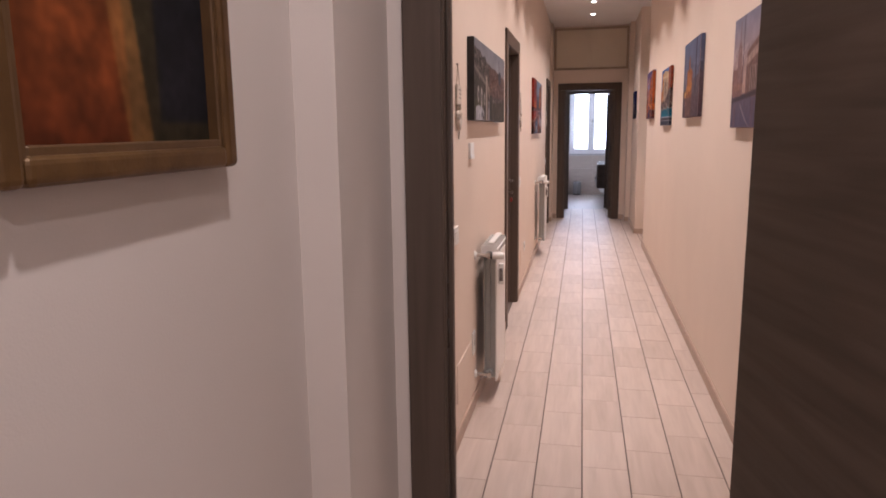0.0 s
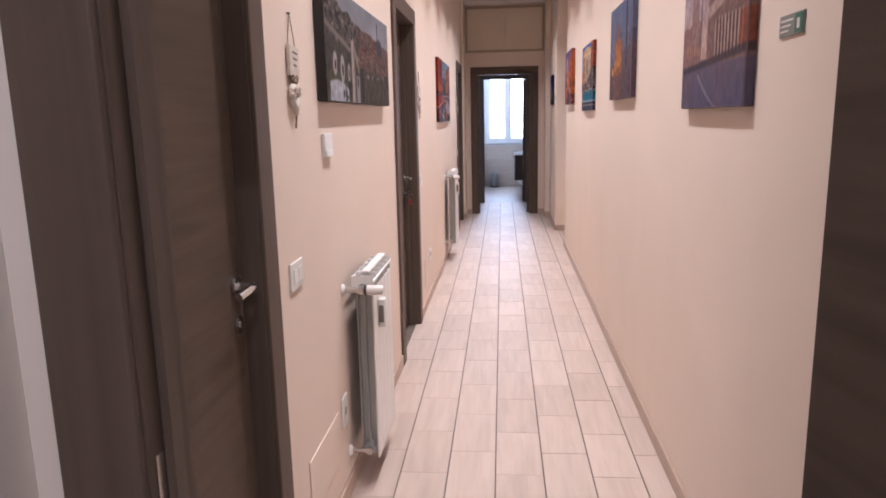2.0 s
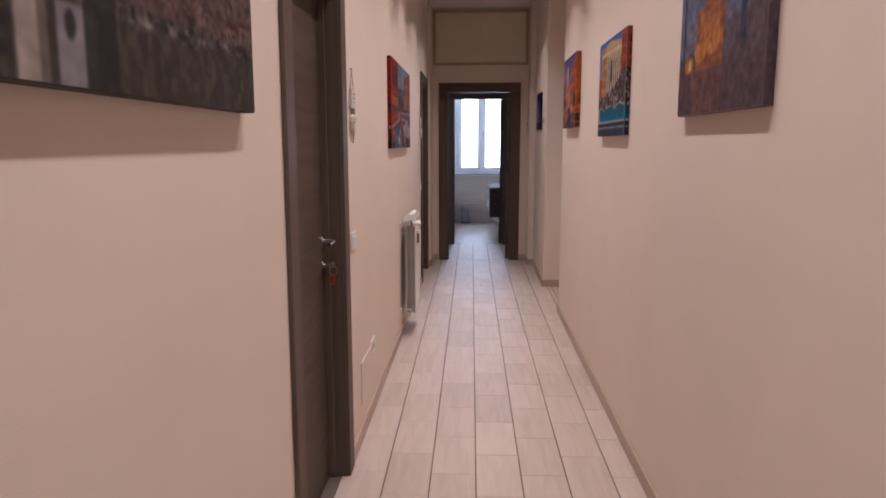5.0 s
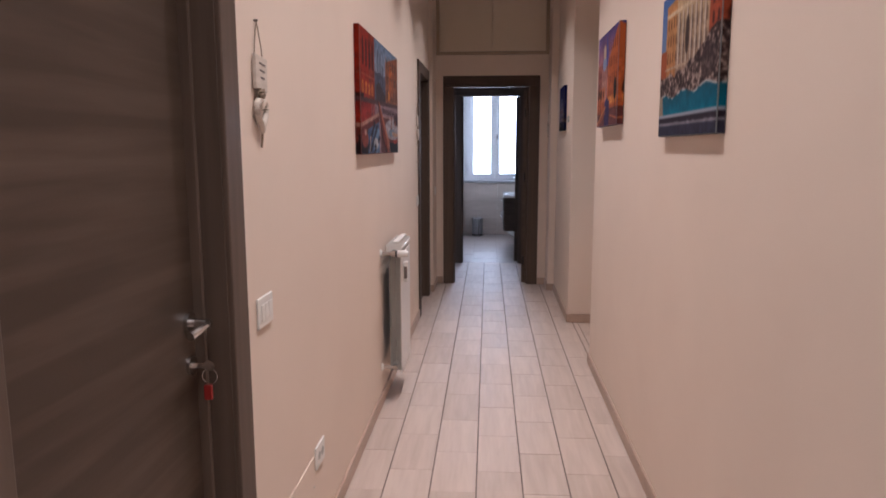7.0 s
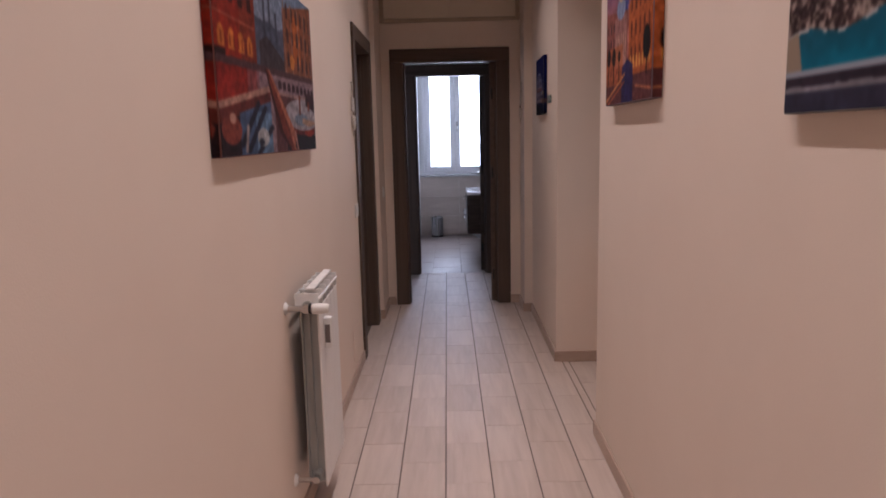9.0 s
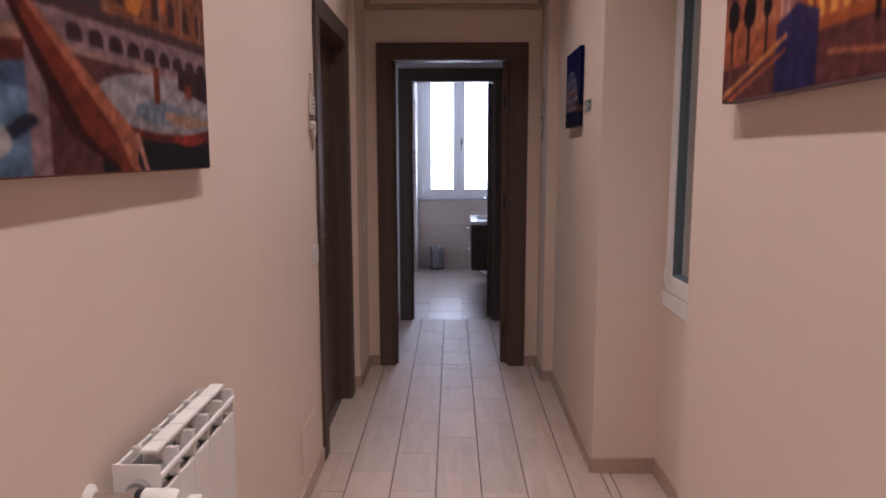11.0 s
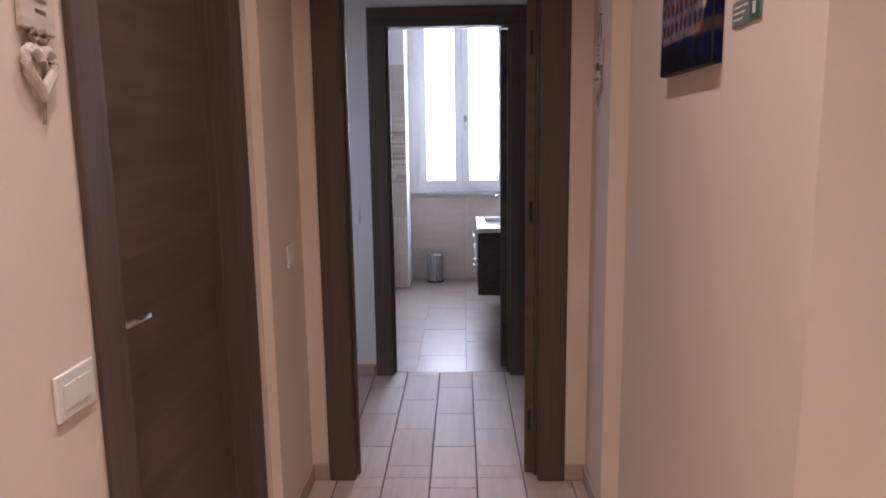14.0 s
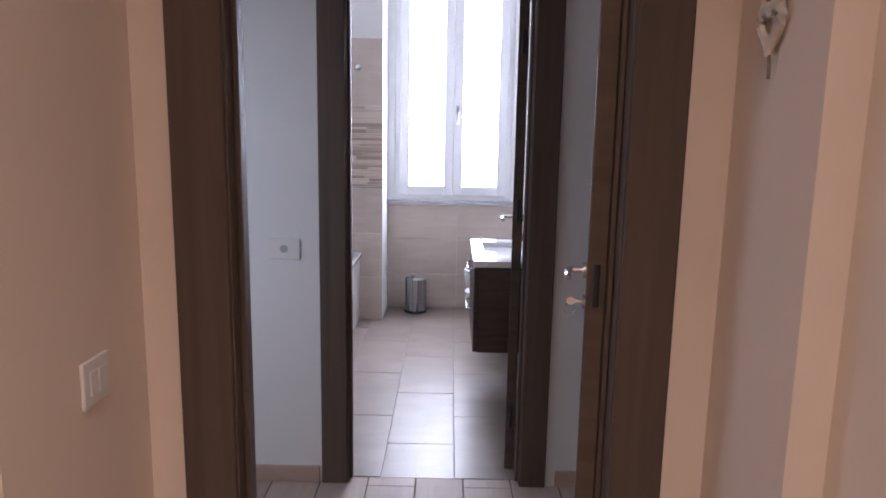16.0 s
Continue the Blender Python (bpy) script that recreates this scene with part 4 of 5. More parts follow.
def canal():
    p = Paint(420, 220, (0.5, 0.3, 0.25), 89)
    p.ramp(p.v > 0.3, (0.66, 0.66, 0.72), (0.50, 0.58, 0.70), 0.5, 1.0)
    # far towers and rooftops
    p.lay((p.u > 0.28) & (p.u < 0.62) & (p.v < 0.68 + 0.06 * p.noise(22, 1)), (0.38, 0.40, 0.48))
    for u, h in ((0.40, 0.92), (0.455, 0.90), (0.52, 0.80)):
        p.block(u - 0.010, u + 0.010, 0.5, h, (0.32, 0.33, 0.40))
    p.lay((p.u > 0.34) & (p.u < 0.64) & (p.v < 0.64 - 0.55 * np.abs(p.u - 0.42)), (0.30, 0.26, 0.28))
    # red palace
    p.lay((p.u < 0.31) & (p.v > 0.42), (0.66, 0.20, 0.12))
    p.lay((p.u > 0.18) & (p.u < 0.31) & (p.v > 0.42), (0.56, 0.23, 0.15))
    p.windows(0.02, 0.30, 0.66, 1.0, 4, 1, (0.22, 0.07, 0.06), 0.9, 0.45)
    p.windows(0.01, 0.29, 0.47, 0.62, 4, 1, (0.94, 0.56, 0.22), 0.85, 0.6)
    p.windows(0.03, 0.27, 0.49, 0.58, 8, 1, (0.40, 0.10, 0.06), 0.6, 0.35)
    p.block(0.0, 0.30, 0.630, 0.645, (0.78, 0.40, 0.30), 0.8)
    p.block(0.0, 0.07, 0.43, 0.48, (0.12, 0.06, 0.07), 0.85)
    # right-hand palace in the evening light
    p.lay((p.u > 0.60) & (p.v > 0.44) & (p.v < 0.86 + 0.35 * (p.u - 0.60)), (0.60, 0.36, 0.25))
    p.lay((p.u > 0.72) & (p.u < 0.82) & (p.v > 0.56) & (p.v < 0.86), (0.84, 0.44, 0.18), 0.7)
    p.windows(0.62, 1.0, 0.50, 0.94, 6, 3, (0.30, 0.19, 0.19), 0.85, 0.45)
    for k in range(5):
        p.block(0.61 + 0.09 * k, 0.622 + 0.09 * k, 0.46, 0.92, (0.66, 0.50, 0.42), 0.8)
    p.disc(0.70, 0.56, 0.03, 0.05, (0.98, 0.60, 0.24), 0.8)
    p.mottle(p.v > 0.42, 36, 26, 0.4)
    # bridge parapet and the quay below it
    band = 0.44 + 0.05 * p.u
    p.lay(p.v < band, (0.62, 0.50, 0.52))
    p.lay((p.v < band) & (p.u < 0.30), (0.62, 0.17, 0.12))
    p.lay((p.v < band) & (p.u > 0.22) & (p.u < 0.32), (0.60, 0.36, 0.38), 0.7)
    p.lay((p.v < band + 0.012) & (p.v > band - 0.025), (0.36, 0.25, 0.26))
    p.windows(0.50, 1.0, 0.355, 0.435, 9, 1, (0.24, 0.14, 0.17), 0.9, 0.7)
    p.block(0.46, 1.0, 0.33, 0.352, (0.70, 0.55, 0.52))
    p.lay((p.u > 0.46) & (p.v < 0.33), (0.40, 0.24, 0.24))
    # near gondola: pale gunwale, blue covers, white cloth
    gun = 0.245 + 0.30 * p.u - 0.0 * p.v
    hull = (p.v < gun) & (p.u < 0.42)
    p.lay(hull, (0.44, 0.20, 0.17))
    p.lay(hull & (p.v > gun - 0.035), (0.78, 0.58, 0.50))
    p.lay(hull & (p.v < gun - 0.10), (0.18, 0.12, 0.14))
    p.lay(hull & (p.u > 0.14) & (p.v < gun - 0.085), (0.32, 0.39, 0.52))
    p.lay(hull & (p.u > 0.27) & (p.v < 0.22), (0.44, 0.55, 0.68))
    for a, b, c, d in ((0.15, 0.05, 0.30, 0.26), (0.20, 0.02, 0.36, 0.24), (0.28, 0.0, 0.42, 0.14)):
        p.line(a, b, c, d, 0.016, (0.14, 0.14, 0.20), 0.9)
    p.disc(0.33, 0.085, 0.055, 0.050, (0.82, 0.80, 0.80))
    p.disc(0.31, 0.060, 0.025, 0.020, (0.24, 0.24, 0.30))
    p.disc(0.08, 0.12, 0.07, 0.07, (0.56, 0.27, 0.22))
    p.disc(0.09, 0.175, 0.022, 0.025, (0.86, 0.64, 0.56))
    p.line(0.18, 0.02, 0.20, 0.14, 0.010, (0.70, 0.62, 0.60))
    # white launch with a red waterline
    p.lay((p.u > 0.58) & (p.v < 0.10), (0.12, 0.10, 0.11))
    p.disc(0.84, 0.15, 0.24, 0.055, (0.44, 0.17, 0.14))
    p.disc(0.90, 0.115, 0.07, 0.030, (0.70, 0.24, 0.15))
    p.disc(0.82, 0.23, 0.25, 0.105, (0.70, 0.66, 0.68))
    p.disc(0.79, 0.20, 0.10, 0.040, (0.46, 0.54, 0.64), 0.7)
    p.lay((p.u > 0.80) & (p.v > 0.155 + 0.20 * np.abs(p.u - 0.90)) & (p.v < 0.20 + 0.10 * (0.92 - p.u)), (0.82, 0.60, 0.46), 0.75)
    p.block(0.76, 0.78, 0.23, 0.36, (0.46, 0.22, 0.14))
    p.lay((p.u > 0.86) & (p.v > 0.30 - 0.25 * (p.u - 0.86)) & (p.v < 0.38), (0.26, 0.16, 0.18))
    p.block(0.885, 0.92, 0.27, 0.33, (0.66, 0.30, 0.20), 0.7)
    # raised prow between the two
    w = 0.022 + 0.10 * np.clip((0.46 - p.v) / 0.46, 0, 1) * np.clip(p.v / 0.12, 0.2, 1)
    mid = 0.40 + 0.26 * (0.46 - p.v) / 0.46
    prow = (np.abs(p.u - mid) < w) & (p.v < 0.46)
    p.lay(prow, (0.50, 0.22, 0.15))
    p.lay(prow & (p.u > mid + 0.35 * w), (0.74, 0.44, 0.33))
    p.lay(prow & (p.u < mid - 0.55 * w), (0.26, 0.10, 0.09))
    p.line(0.69, 0.12, 0.72, 0.0, 0.008, (0.80, 0.56, 0.48))
    p.mottle(p.v < 0.44, 44, 30, 0.5)
    p.mottle(p.v > -1, 90, 50, 0.35)
    p.c = p.c * 0.86
    return p


def night_arena():
    p = Paint(150, 150, (0.06, 0.09, 0.26), 101)
    p.ramp(p.v > 0.0, (0.08, 0.11, 0.24), (0.05, 0.08, 0.34), 0.0, 1.0)
    body = (((p.u - 0.42) / 0.46) ** 2 + ((p.v - 0.40) / 0.34) ** 2 < 1) & (p.v > 0.2)
    p.ramp(body, (0.52, 0.46, 0.50), (0.44, 0.46, 0.60), 0.2, 0.7)
    p.windows(0.02, 0.84, 0.24, 0.72, 9, 4, (0.14, 0.12, 0.24), 0.9)
    p.windows(0.05, 0.80, 0.38, 0.50, 8, 1, (0.72, 0.42, 0.28), 0.7)
    p.mottle(p.v < 0.75, 30, 26, 0.8)
    p.block(0.66, 1.0, 0.18, 0.26, (0.70, 0.48, 0.28), 0.45)
    p.disc(0.86, 0.36, 0.03, 0.03, (1.0, 0.86, 0.5))
    p.lay((p.v < 0.16) & (p.noise(16, 10) > 0.35), (0.05, 0.05, 0.10))
    return p


def old_oil():
    p = Paint(150, 210, (0.24, 0.14, 0.08), 131)
    p.ramp(p.u < 0.55, (0.30, 0.14, 0.07), (0.50, 0.28, 0.13), 0.0, 0.9)
    p.lay(p.u > 0.50 + 0.12 * (p.noise(3, 4) - 0.5), (0.16, 0.14, 0.10))
    p.lay((p.u > 0.68) & (p.v > 0.05) & (p.v < 0.78), (0.08, 0.08, 0.10), 0.85)
    p.lay((p.u > 0.40 + 0.2 * (0.5 - p.v)) & (p.u < 0.53 + 0.2 * (0.5 - p.v)), (0.44, 0.30, 0.16), 0.7)
    p.disc(0.80, 0.86, 0.12, 0.10, (0.50, 0.36, 0.28), 0.8)
    p.disc(0.56, 0.50, 0.05, 0.012, (0.55, 0.40, 0.26), 0.9)
    for c in ((5, 6), (12, 16), (40, 50)):
        p.mottle(p.v > -1, *c, 0.4)
    p.c = p.c * 1.35 + 0.03
    return p


def print_mesh(name, p, w, h):
    nx, ny = p.nx, p.ny
    X, Z = np.meshgrid(np.linspace(0, w, nx + 1), np.linspace(0, h, ny + 1))
    co = np.stack([X, np.zeros_like(X), Z], -1).reshape(-1, 3)
    i = np.arange((nx + 1) * (ny + 1)).reshape(ny + 1, nx + 1)
    q = np.stack([i[:-1, :-1], i[:-1, 1:], i[1:, 1:], i[1:, :-1]], -1).reshape(-1, 4)
    me = bpy.data.meshes.new(name)
    me.from_pydata(co.tolist(), [], q.tolist())
    c = p.c
    for k in range(4):
        e = np.pad(c, ((1, 1), (1, 1), (0, 0)), mode="edge")
        c = (e[:-2, 1:-1] + e[2:, 1:-1] + e[1:-1, :-2] + e[1:-1, 2:] + 2 * c) / 6
    lin = np.clip(c, 0, 1) ** 2.2 * PRINT_GAIN
    col = np.concatenate([lin, np.ones((ny, nx, 1))], -1).reshape(-1, 1, 4)
    a = me.color_attributes.new("print", "FLOAT_COLOR", "CORNER")
    a.data.foreach_set("color", np.repeat(col, 4, axis=1).astype(np.float32).ravel())
    me.materials.append(M_PRINT)
    return me


PRINT_GAIN = 0.68


def canvas_print(label, m, w, h, p, thick=0.03, edge=None, fade=0.0, wrap=True):
    """Local x runs to the viewer's right from the left lower corner; the wall lies at y = 0."""
    p.c = p.c * (1 - fade) + fade * (0.55 * p.c.mean(axis=2, keepdims=True) + 0.45 * np.array((0.55, 0.48, 0.50)))
    c = thing("canvas_print", label, "picture", m, "canvas prints in the corridor")
    part("stretcher", box(B(), 0, w, -thick, -0.0005, 0, h, 0.003, 2), edge or M_EDGE, c, "wrapped canvas edge")
    face = new("print", print_mesh("print", p, w - 0.006, h - 0.006))
    face.parent = c
    face.matrix_basis = pose(0.003, -thick - 0.0012, 0.003)
    if wrap:
        # the picture runs on round the end that faces the entrance
        right = m.to_3x3()[1][0] < 0
        q = Paint(10, p.ny, (0, 0, 0), 1)
        q.c = (p.c[:, -10:] if right else p.c[:, :10])[:, ::-1]
        side = new("wrapped_side", print_mesh("wrapped_side", q, thick - 0.004, h - 0.006))
        side.parent = c
        side.matrix_basis = pose(w + 0.0012, -thick + 0.002, 0.003, 0, 0, 90) if right else pose(-0.0012, -0.002, 0.003, 0, 0, -90)
    return c


def at_left(y0, z0):
    return pose(WL, y0, z0, 0, 0, 90)


def at_right(y1, z0):
    return pose(WR, y1, z0, 0, 0, -90)


E_RED = grainy("red_brown_canvas_edge", (0.10, 0.03, 0.02), (0.20, 0.06, 0.04), 0.6, grain=14, bump=0.2, fine=900)
E_MAUVE = grainy("mauve_canvas_edge", (0.10, 0.07, 0.09), (0.20, 0.13, 0.14), 0.6, grain=14, bump=0.2, fine=900)
E_BLUE = grainy("blue_grey_canvas_edge", (0.09, 0.12, 0.15), (0.22, 0.20, 0.17), 0.6, grain=14, bump=0.2, fine=900)
canvas_print("wide sepia canvas print of an old city with a bridge", at_left(3.70, 1.520), 1.24, 0.392, panorama(), 0.035, wrap=False)
canvas_print("red and orange canvas print of a canal with boats", at_left(7.715, 1.418), 1.235, 0.575, canal(), 0.026, E_RED)
canvas_print("canvas print of a square at dusk with a columned building", at_right(4.03, 1.470), 0.670, 0.505, dusk_square(), 0.026, E_MAUVE, 0.34)
canvas_print("blue-grey canvas print of a lit dome at evening", at_right(5.79, 1.540), 0.715, 0.515, evening_dome(), 0.028, E_MAUVE, 0.22)
canvas_print("canvas print of a baroque fountain with turquoise water", at_right(7.365, 1.488), 0.695, 0.505, fountain(), 0.026, E_BLUE, 0.08)
canvas_print("violet and orange canvas print of a street at twilight", at_right(8.895, 1.566), 0.655, 0.515, twilight_street(), 0.035, E_MAUVE, 0.06)
canvas_print("small dark blue canvas print of an arena at night", pose(WR2, 11.105, 1.594, 0, 0, -90), 0.395, 0.385, night_arena(), 0.024)

pt = thing("framed_painting", "dark oil painting in a worn gilt frame", "painting", pose(-0.39, 0.940, 1.425, 0, 0, 90))
PW, PH, FW = 0.475, 0.62, 0.034
for nm, x0, x1, z0, z1 in (("frame_side", 0, FW, 0, PH), ("frame_side", PW - FW, PW, 0, PH), ("frame_rail", FW, PW - FW, 0, FW), ("frame_rail", FW, PW - FW, PH - FW, PH)):
    part(nm, box(B(), x0, x1, -0.038, -0.001, z0, z1, 0.010, 3), M_GOLD, pt)
for x0, x1, z0, z1 in ((FW - 0.004, FW + 0.010, FW - 0.004, PH - FW + 0.004), (PW - FW - 0.010, PW - FW + 0.004, FW - 0.004, PH - FW + 0.004), (FW + 0.010, PW - FW - 0.010, FW - 0.004, FW + 0.010), (FW + 0.010, PW - FW - 0.010, PH - FW - 0.010, PH - FW + 0.004)):
    part("frame_slip", box(B(), x0, x1, -0.030, -0.004, z0, z1, 0.002), M_GOLDDARK, pt, "dark inner slip")
face = new("painted_canvas", print_mesh("painted_canvas", old_oil(), PW - 2 * FW - 0.016, PH - 2 * FW - 0.016))
face.parent = pt
face.matrix_basis = pose(FW + 0.008, -0.012, FW + 0.008)

# ---- bathroom ----
TB = 0.010


def wall_tiles(parent, x0, x1, y, z0, z1, pw, ph, mat, gap=0.002):
    """Tiles on a wall that faces -y."""
    nz, nx = max(1, round((z1 - z0) / ph)), max(1, round((x1 - x0) / pw))
    w, h = (x1 - x0) / nx, (z1 - z0) / nz
    me = mesh_of("wall_tile", box(B(), -w / 2 + gap / 2, w / 2 - gap / 2, -TB, -0.001, -h / 2 + gap / 2, h / 2 - gap / 2, 0.001), mat)
    for i in range(nx):
        for j in range(nz):
            ob = new("wall_tile", me)
            ob.location = (x0 + (i + 0.5) * w, y, z0 + (j + 0.5) * h)
            ob.parent = parent


bw = bpy.data.objects["wall_bathroom"]
wall_tiles(bw, -0.215, 0.935, 16.13, 0.0, 0.862, 0.60, 0.29, M_BWALL)
wall_tiles(bw, -1.29, -0.215, 15.72, 0.0, 1.02, 0.36, 0.34, M_BWALL)
wall_tiles(bw, -1.29, -0.215, 15.72, 1.63, 2.115, 0.36, 0.25, M_BWALL)
# band of narrow stone strips
rs = random.Random(4)
z = 1.02
while z < 1.625:
    h = min(rs.choice((0.016, 0.022, 0.030)), 1.63 - z)
    x = -0.215
    while x > -0.95:
        w = rs.uniform(0.10, 0.30)
        ob = part("stone_strip", box(B(), max(-0.96, x - w) + 0.001, x, -rs.uniform(0.009, 0.016), -0.001, 0.0008, h - 0.0008), M_STRIP, bw)
        ob.location = (0, 15.72, z)
        x -= w
    z += h
hk = thing("robe_hook", "small round chrome robe hook on the tiles", "hook", pose(-0.395, 15.71, 1.905))
part("rose", cyl(B(), (0, 0, 0), (0, -0.008, 0), 0.022, 24), M_CHROME, hk, smooth=True)
part("peg", lathe(B(), [(0.008, 0.008), (0.008, 0.03), (0.017, 0.036), (0.017, 0.048), (0.012, 0.052)], m=pose(0, 0, 0, 90, 0, 0), seg=24), M_CHROME, hk, smooth=True)
switch_plate(pose(-0.215, 15.95, 0.36, 0, 0, 90), 1, 0.07, 0.083, "small wall socket on the pier near the floor", True)

# bathtub along the far side
tb = thing("bathtub", "white panelled bathtub against the tiled pier", "bathtub", pose(-1.25, 14.25, 0))
part("side_panel", box(B(), 0.84, 0.86, 0.0, 1.46, 0.0, 0.50, 0.004), M_CERAMIC, tb)
part("end_panel", box(B(), 0.0, 0.84, 0.0, 0.02, 0.0, 0.50, 0.004), M_CERAMIC, tb)
bm = B()
for x0, x1, y0, y1 in ((0, 0.09, 0, 1.46), (0.79, 0.88, 0, 1.46), (0.09, 0.79, 0, 0.10), (0.09, 0.79, 1.36, 1.46)):
    box(bm, x0, x1, y0, y1, 0.50, 0.535, 0.010, 3)
part("rim", bm, M_CERAMIC, tb, smooth=True)
part("basin", box(B(), 0.09, 0.79, 0.10, 1.36, 0.12, 0.16, 0.01), M_CERAMIC, tb)
tw = B()
bmesh.ops.create_grid(tw, x_segments=24, y_segments=24, size=0.5)
for v in tw.verts:
    a, b = v.co.x, v.co.y
    drop = max(0.0, a - 0.18)
    v.co = Vector((0.22 * min(a, 0.22) - 0.02 * drop + 0.10 * min(drop, 0.06), 0.34 * b, 0.035 - 0.42 * drop * drop - 0.12 * drop + 0.016 * math.sin(11 * b + 3 * a) + 0.03 * noise.noise(Vector((5 * a, 5 * b, 1)))))
tow = part("towel", tw, M_TOWEL, None, smooth=True, m=pose(-0.42, 15.02, 0.556))
sol = tow.modifiers.new("thickness", "SOLIDIFY")
sol.thickness = 0.018
tagged(tow, "crumpled white towel lying on the bathtub rim", "towel")

# vanity
vn = thing("vanity_unit", "dark wood wall-hung vanity with a white basin top", "vanity", pose(0.435, 13.99, 0))
part("carcass", box(B(), 0.012, 0.500, 0.012, 0.728, 0.31, 0.765, 0.003), M_DARKWOOD, vn)
for z0, z1 in ((0.315, 0.535), (0.540, 0.760)):
    dr = part("drawer_front", box(B(), -0.008, 0.011, 0.010, 0.730, z0, z1, 0.002), M_DARKWOOD, vn)
    part("drawer_handle", tube(B(), [(-0.008, 0.25, z1 - 0.05), (-0.034, 0.255, z1 - 0.05), (-0.034, 0.485, z1 - 0.05), (-0.008, 0.49, z1 - 0.05)], 0.005, 8), M_CHROME, dr, "chrome bar handle", smooth=True)
bm = B()
for x0, x1, y0, y1 in ((-0.013, 0.06, -0.005, 0.745), (0.40, 0.503, -0.005, 0.745), (0.06, 0.40, -0.005, 0.11), (0.06, 0.40, 0.63, 0.745)):
    box(bm, x0, x1, y0, y1, 0.768, 0.802, 0.004, 2)
part("basin_top", bm, M_CERAMIC, vn, "white ceramic basin top")
part("bowl", box(B(), 0.055, 0.405, 0.105, 0.635, 0.766, 0.772, 0.002), M_CERAMIC, vn)
part("tap", tube(cyl(B(), (0.46, 0.37, 0.80), (0.46, 0.37, 0.855), 0.020, 20), [(0.46, 0.37, 0.842), (0.40, 0.37, 0.850), (0.36, 0.37, 0.842)], 0.012, 12), M_CHROME, vn, "chrome mixer tap", smooth=True)


def pan(name, label, y, z, seat):
    """A wall-hung ceramic bowl that juts from the east wall."""
    t = thing(name, label, name, pose(0.935, y, 0))
    bm = B()
    seg, rings = 28, []
    for f, zz in ((0.30, z - 0.30), (0.62, z - 0.24), (0.86, z - 0.13), (0.97, z - 0.04), (1.0, z), (0.90, z + 0.004), (0.80, z - 0.02), (0.5, z - 0.14)):
        ring = []
        for i in range(seg):
            a = 2 * math.pi * i / seg
            ex = -0.26 + (0.27 * f if math.cos(a) < 0 else 0.26) * math.cos(a)
            ring.append(bm.verts.new((ex, 0.18 * f * math.sin(a), zz)))
        rings.append(ring)
    for a, b in zip(rings, rings[1:]):
        for i in range(seg):
            bm.faces.new((a[i], a[(i + 1) % seg], b[(i + 1) % seg], b[i]))
    bm.faces.new(rings[0][::-1])
    bm.faces.new(rings[-1])
    part("bowl", bm, M_CERAMIC, t, smooth=True)
    if seat:
        s = lathe(B(), [(0.17, 0), (0.185, 0.006), (0.185, 0.02), (0.17, 0.028)], seg=32)
        for v in s.verts:
            v.co = Vector((-0.26 + v.co.x * 1.42, v.co.y, v.co.z + z + 0.006))
        part("seat_lid", s, M_CERAMIC, t, "closed white seat lid", smooth=True)
    else:
        part("tap", tube(cyl(B(), (-0.08, 0, z), (-0.08, 0, z + 0.07), 0.018, 16), [(-0.08, 0, z + 0.065), (-0.15, 0, z + 0.06)], 0.010, 10), M_CHROME, t, "chrome bidet tap", smooth=True)
    return t


pan("bidet", "white wall-hung ceramic bidet beside the vanity", 15.05, 0.40, False)
pan("toilet", "white wall-hung ceramic toilet with its lid down", 15.62, 0.41, True)
bn = thing("pedal_bin", "brushed steel pedal bin on the bathroom floor", "bin", pose(0.030, 15.985, 0))
part("base_ring", lathe(B(), [(0.085, 0), (0.090, 0.003), (0.090, 0.020), (0.086, 0.022)], seg=40), M_BLACK, bn, "black plastic base ring", smooth=True)
part("body", lathe(B(), [(0.086, 0.022), (0.086, 0.262), (0.088, 0.264)], seg=40), M_STEEL, bn, smooth=True)
part("lid", lathe(B(), [(0.090, 0.265), (0.090, 0.276), (0.080, 0.290), (0.045, 0.300), (0.005, 0.303)], seg=40), M_STEEL, bn, "domed steel lid", smooth=True)
part("pedal", box(B(), -0.022, 0.022, -0.118, -0.085, 0.008, 0.018, 0.003, 2), M_BLACK, bn)


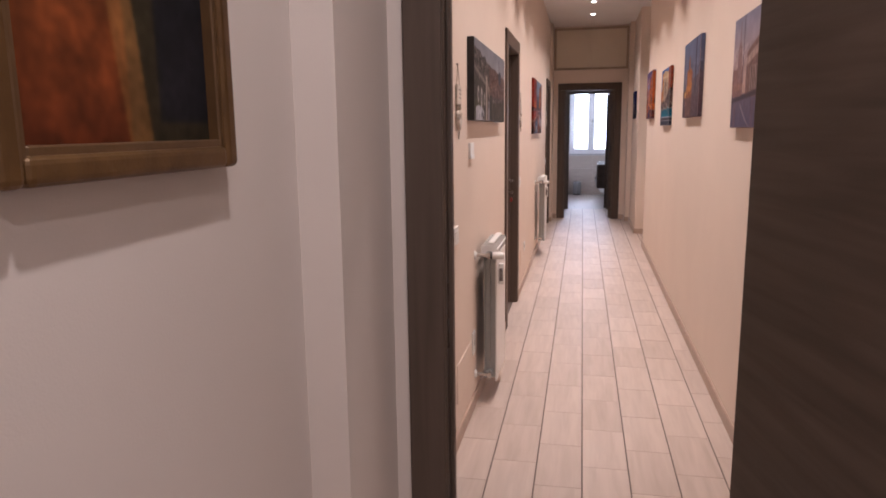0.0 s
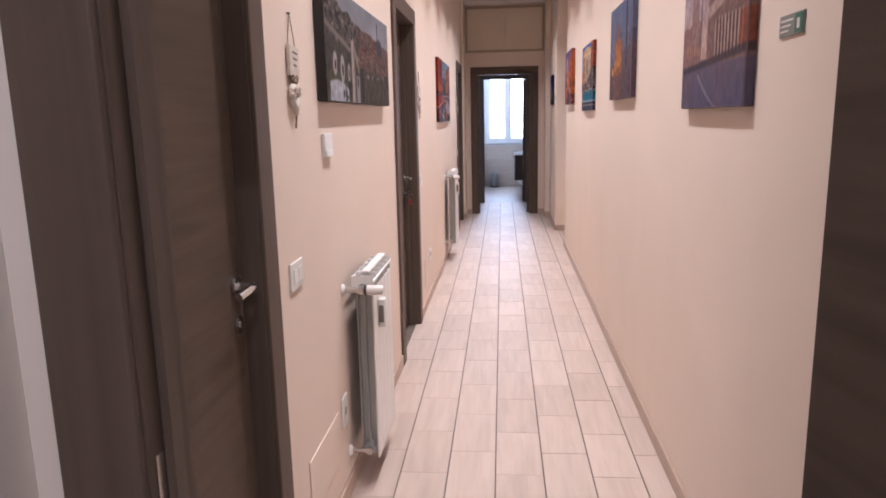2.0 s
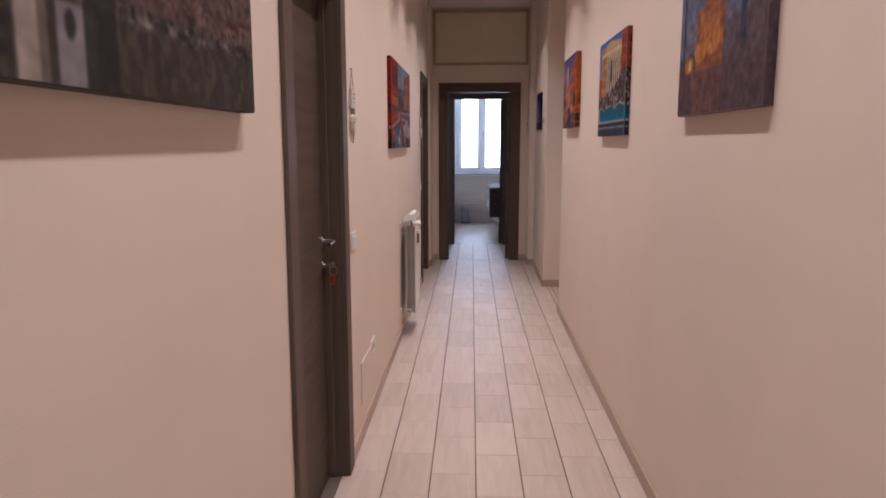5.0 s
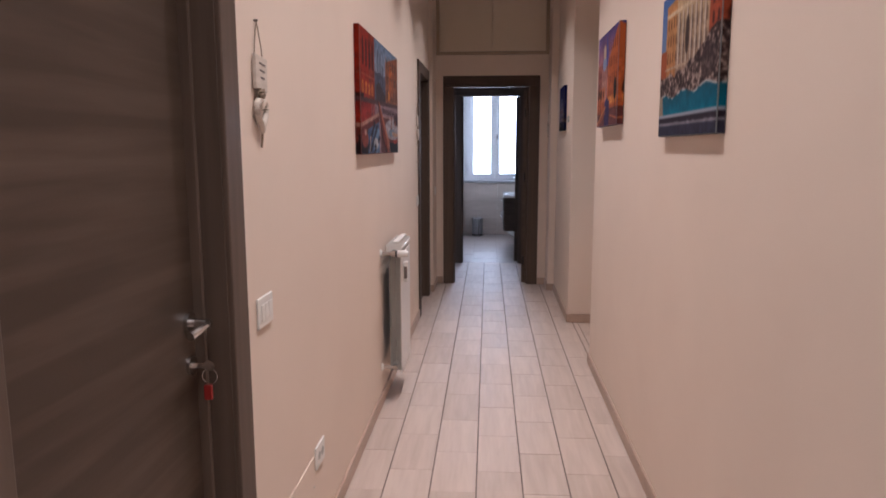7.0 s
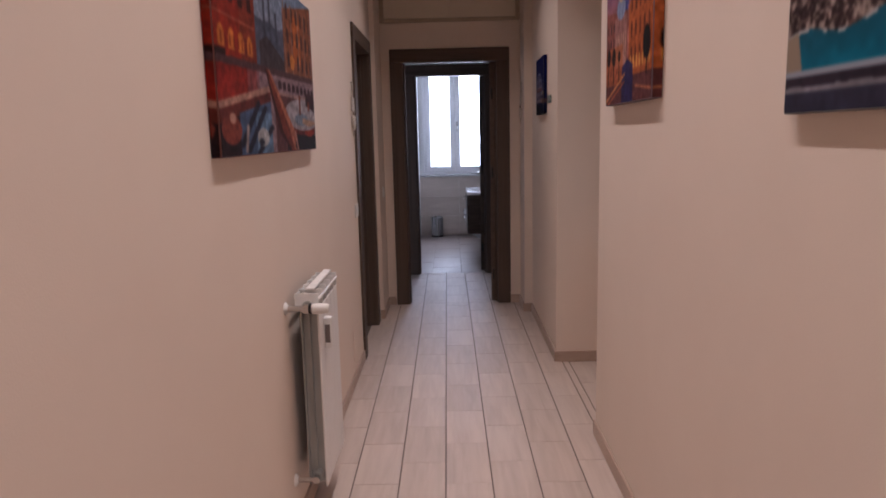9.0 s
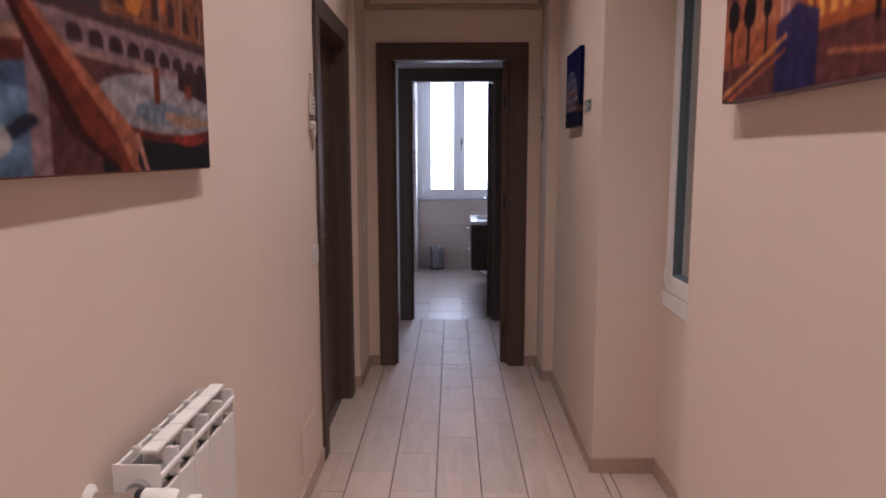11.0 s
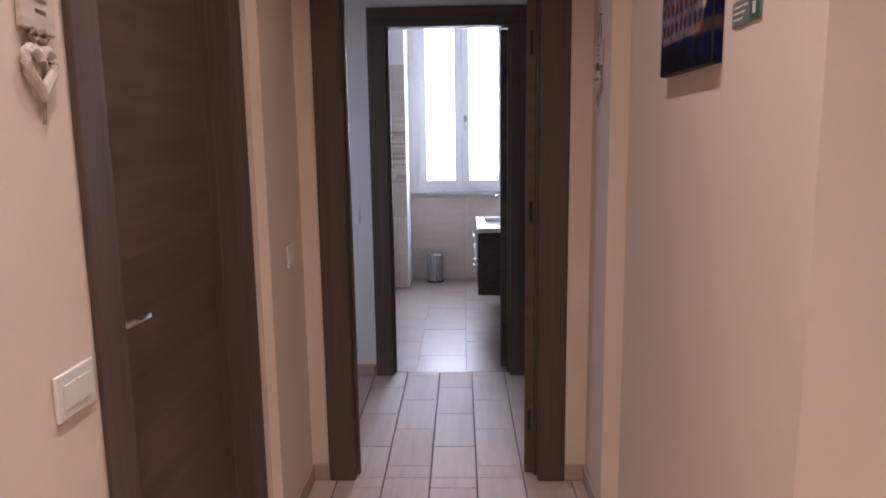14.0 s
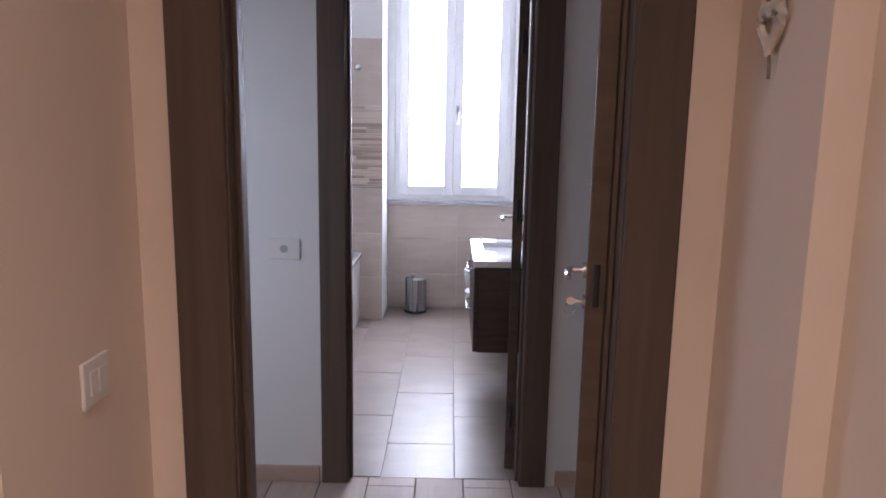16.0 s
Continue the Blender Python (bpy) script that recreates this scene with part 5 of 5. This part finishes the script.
# ---- floor tiles, one piece each ----
def tile_field(parent, name, mat, x0, x1, y0, y1, px, py, ox, oy, stagger, gap=0.0055, skew=0.0):
    """Tiles laid in columns along y; those cut by a wall have a mesh of their own."""
    k0 = math.floor((x0 - ox) / px)
    k1 = math.ceil((x1 - ox) / px)
    uneven = random.Random(17)
    full = mesh_of(name, box(B(), -px / 2 + gap / 2, px / 2 - gap / 2, -py / 2 + gap * 0.17, py / 2 - gap * 0.17, -0.008, 0.0, 0.0015), mat)
    for k in range(k0, k1):
        off = oy + (stagger * py if k % 2 else 0)
        j0 = math.floor((y0 - off) / py)
        j1 = math.ceil((y1 - off) / py)
        for j in range(j0, j1):
            a0, a1 = ox + k * px, ox + (k + 1) * px
            b0, b1 = off + j * py, off + (j + 1) * py
            c0, c1, e0, e1 = max(a0, x0), min(a1, x1), max(b0, y0), min(b1, y1)
            if c1 - c0 < 0.012 or e1 - e0 < 0.012:
                continue
            if c1 - c0 > px - 1e-4 and e1 - e0 > py - 1e-4:
                ob = new(name, full)
                ob.location = ((a0 + a1) / 2, (b0 + b1) / 2, 0)
            else:
                w, h = (c1 - c0) / 2 - gap / 2, (e1 - e0) / 2 - gap * 0.17
                ob = new(name, mesh_of(name, box(B(), -w, w, -h, h, -0.008, 0.0, 0.0015), mat))
                ob.location = ((c0 + c1) / 2, (e0 + e1) / 2, 0)
            # each tile lies a hair out of level
            ob.rotation_euler = (uneven.uniform(-0.0030, 0.0030), uneven.uniform(-0.0040, 0.0040), skew)
            ob.location.x -= skew * (ob.location.y - 7.2)
            ob.parent = parent


floor_ob = bpy.data.objects["floor"]
TPX, TPY, TOX, TOY = 0.1990, 0.3885, 0.002, 7.735
SKEW = 0.0048
tile_field(floor_ob, "floor_tile", M_TILE, WL - 0.03, WR + 0.03, 2.22, 11.9, TPX, TPY, TOX, TOY, 0.5, skew=SKEW)
tile_field(floor_ob, "floor_tile", M_TILE, WR + 0.03, NX + 0.03, NY0, NY1, TPX, TPY, TOX, TOY, 0.5, skew=SKEW)
tile_field(floor_ob, "floor_tile", M_TILE, -0.9, 1.3, 11.9, 13.245, TPX, TPY, TOX, TOY, 0.5, skew=SKEW)
tile_field(floor_ob, "floor_tile", M_TILE, -0.39, 1.6, 0.3, 2.22, TPX, TPY, TOX, TOY, 0.5, skew=SKEW)
tile_field(floor_ob, "bathroom_tile", M_BTILE, -1.3, 0.94, 13.245, 16.13, 0.316, 0.64, 0.020, 13.57, 0.5, 0.0014)
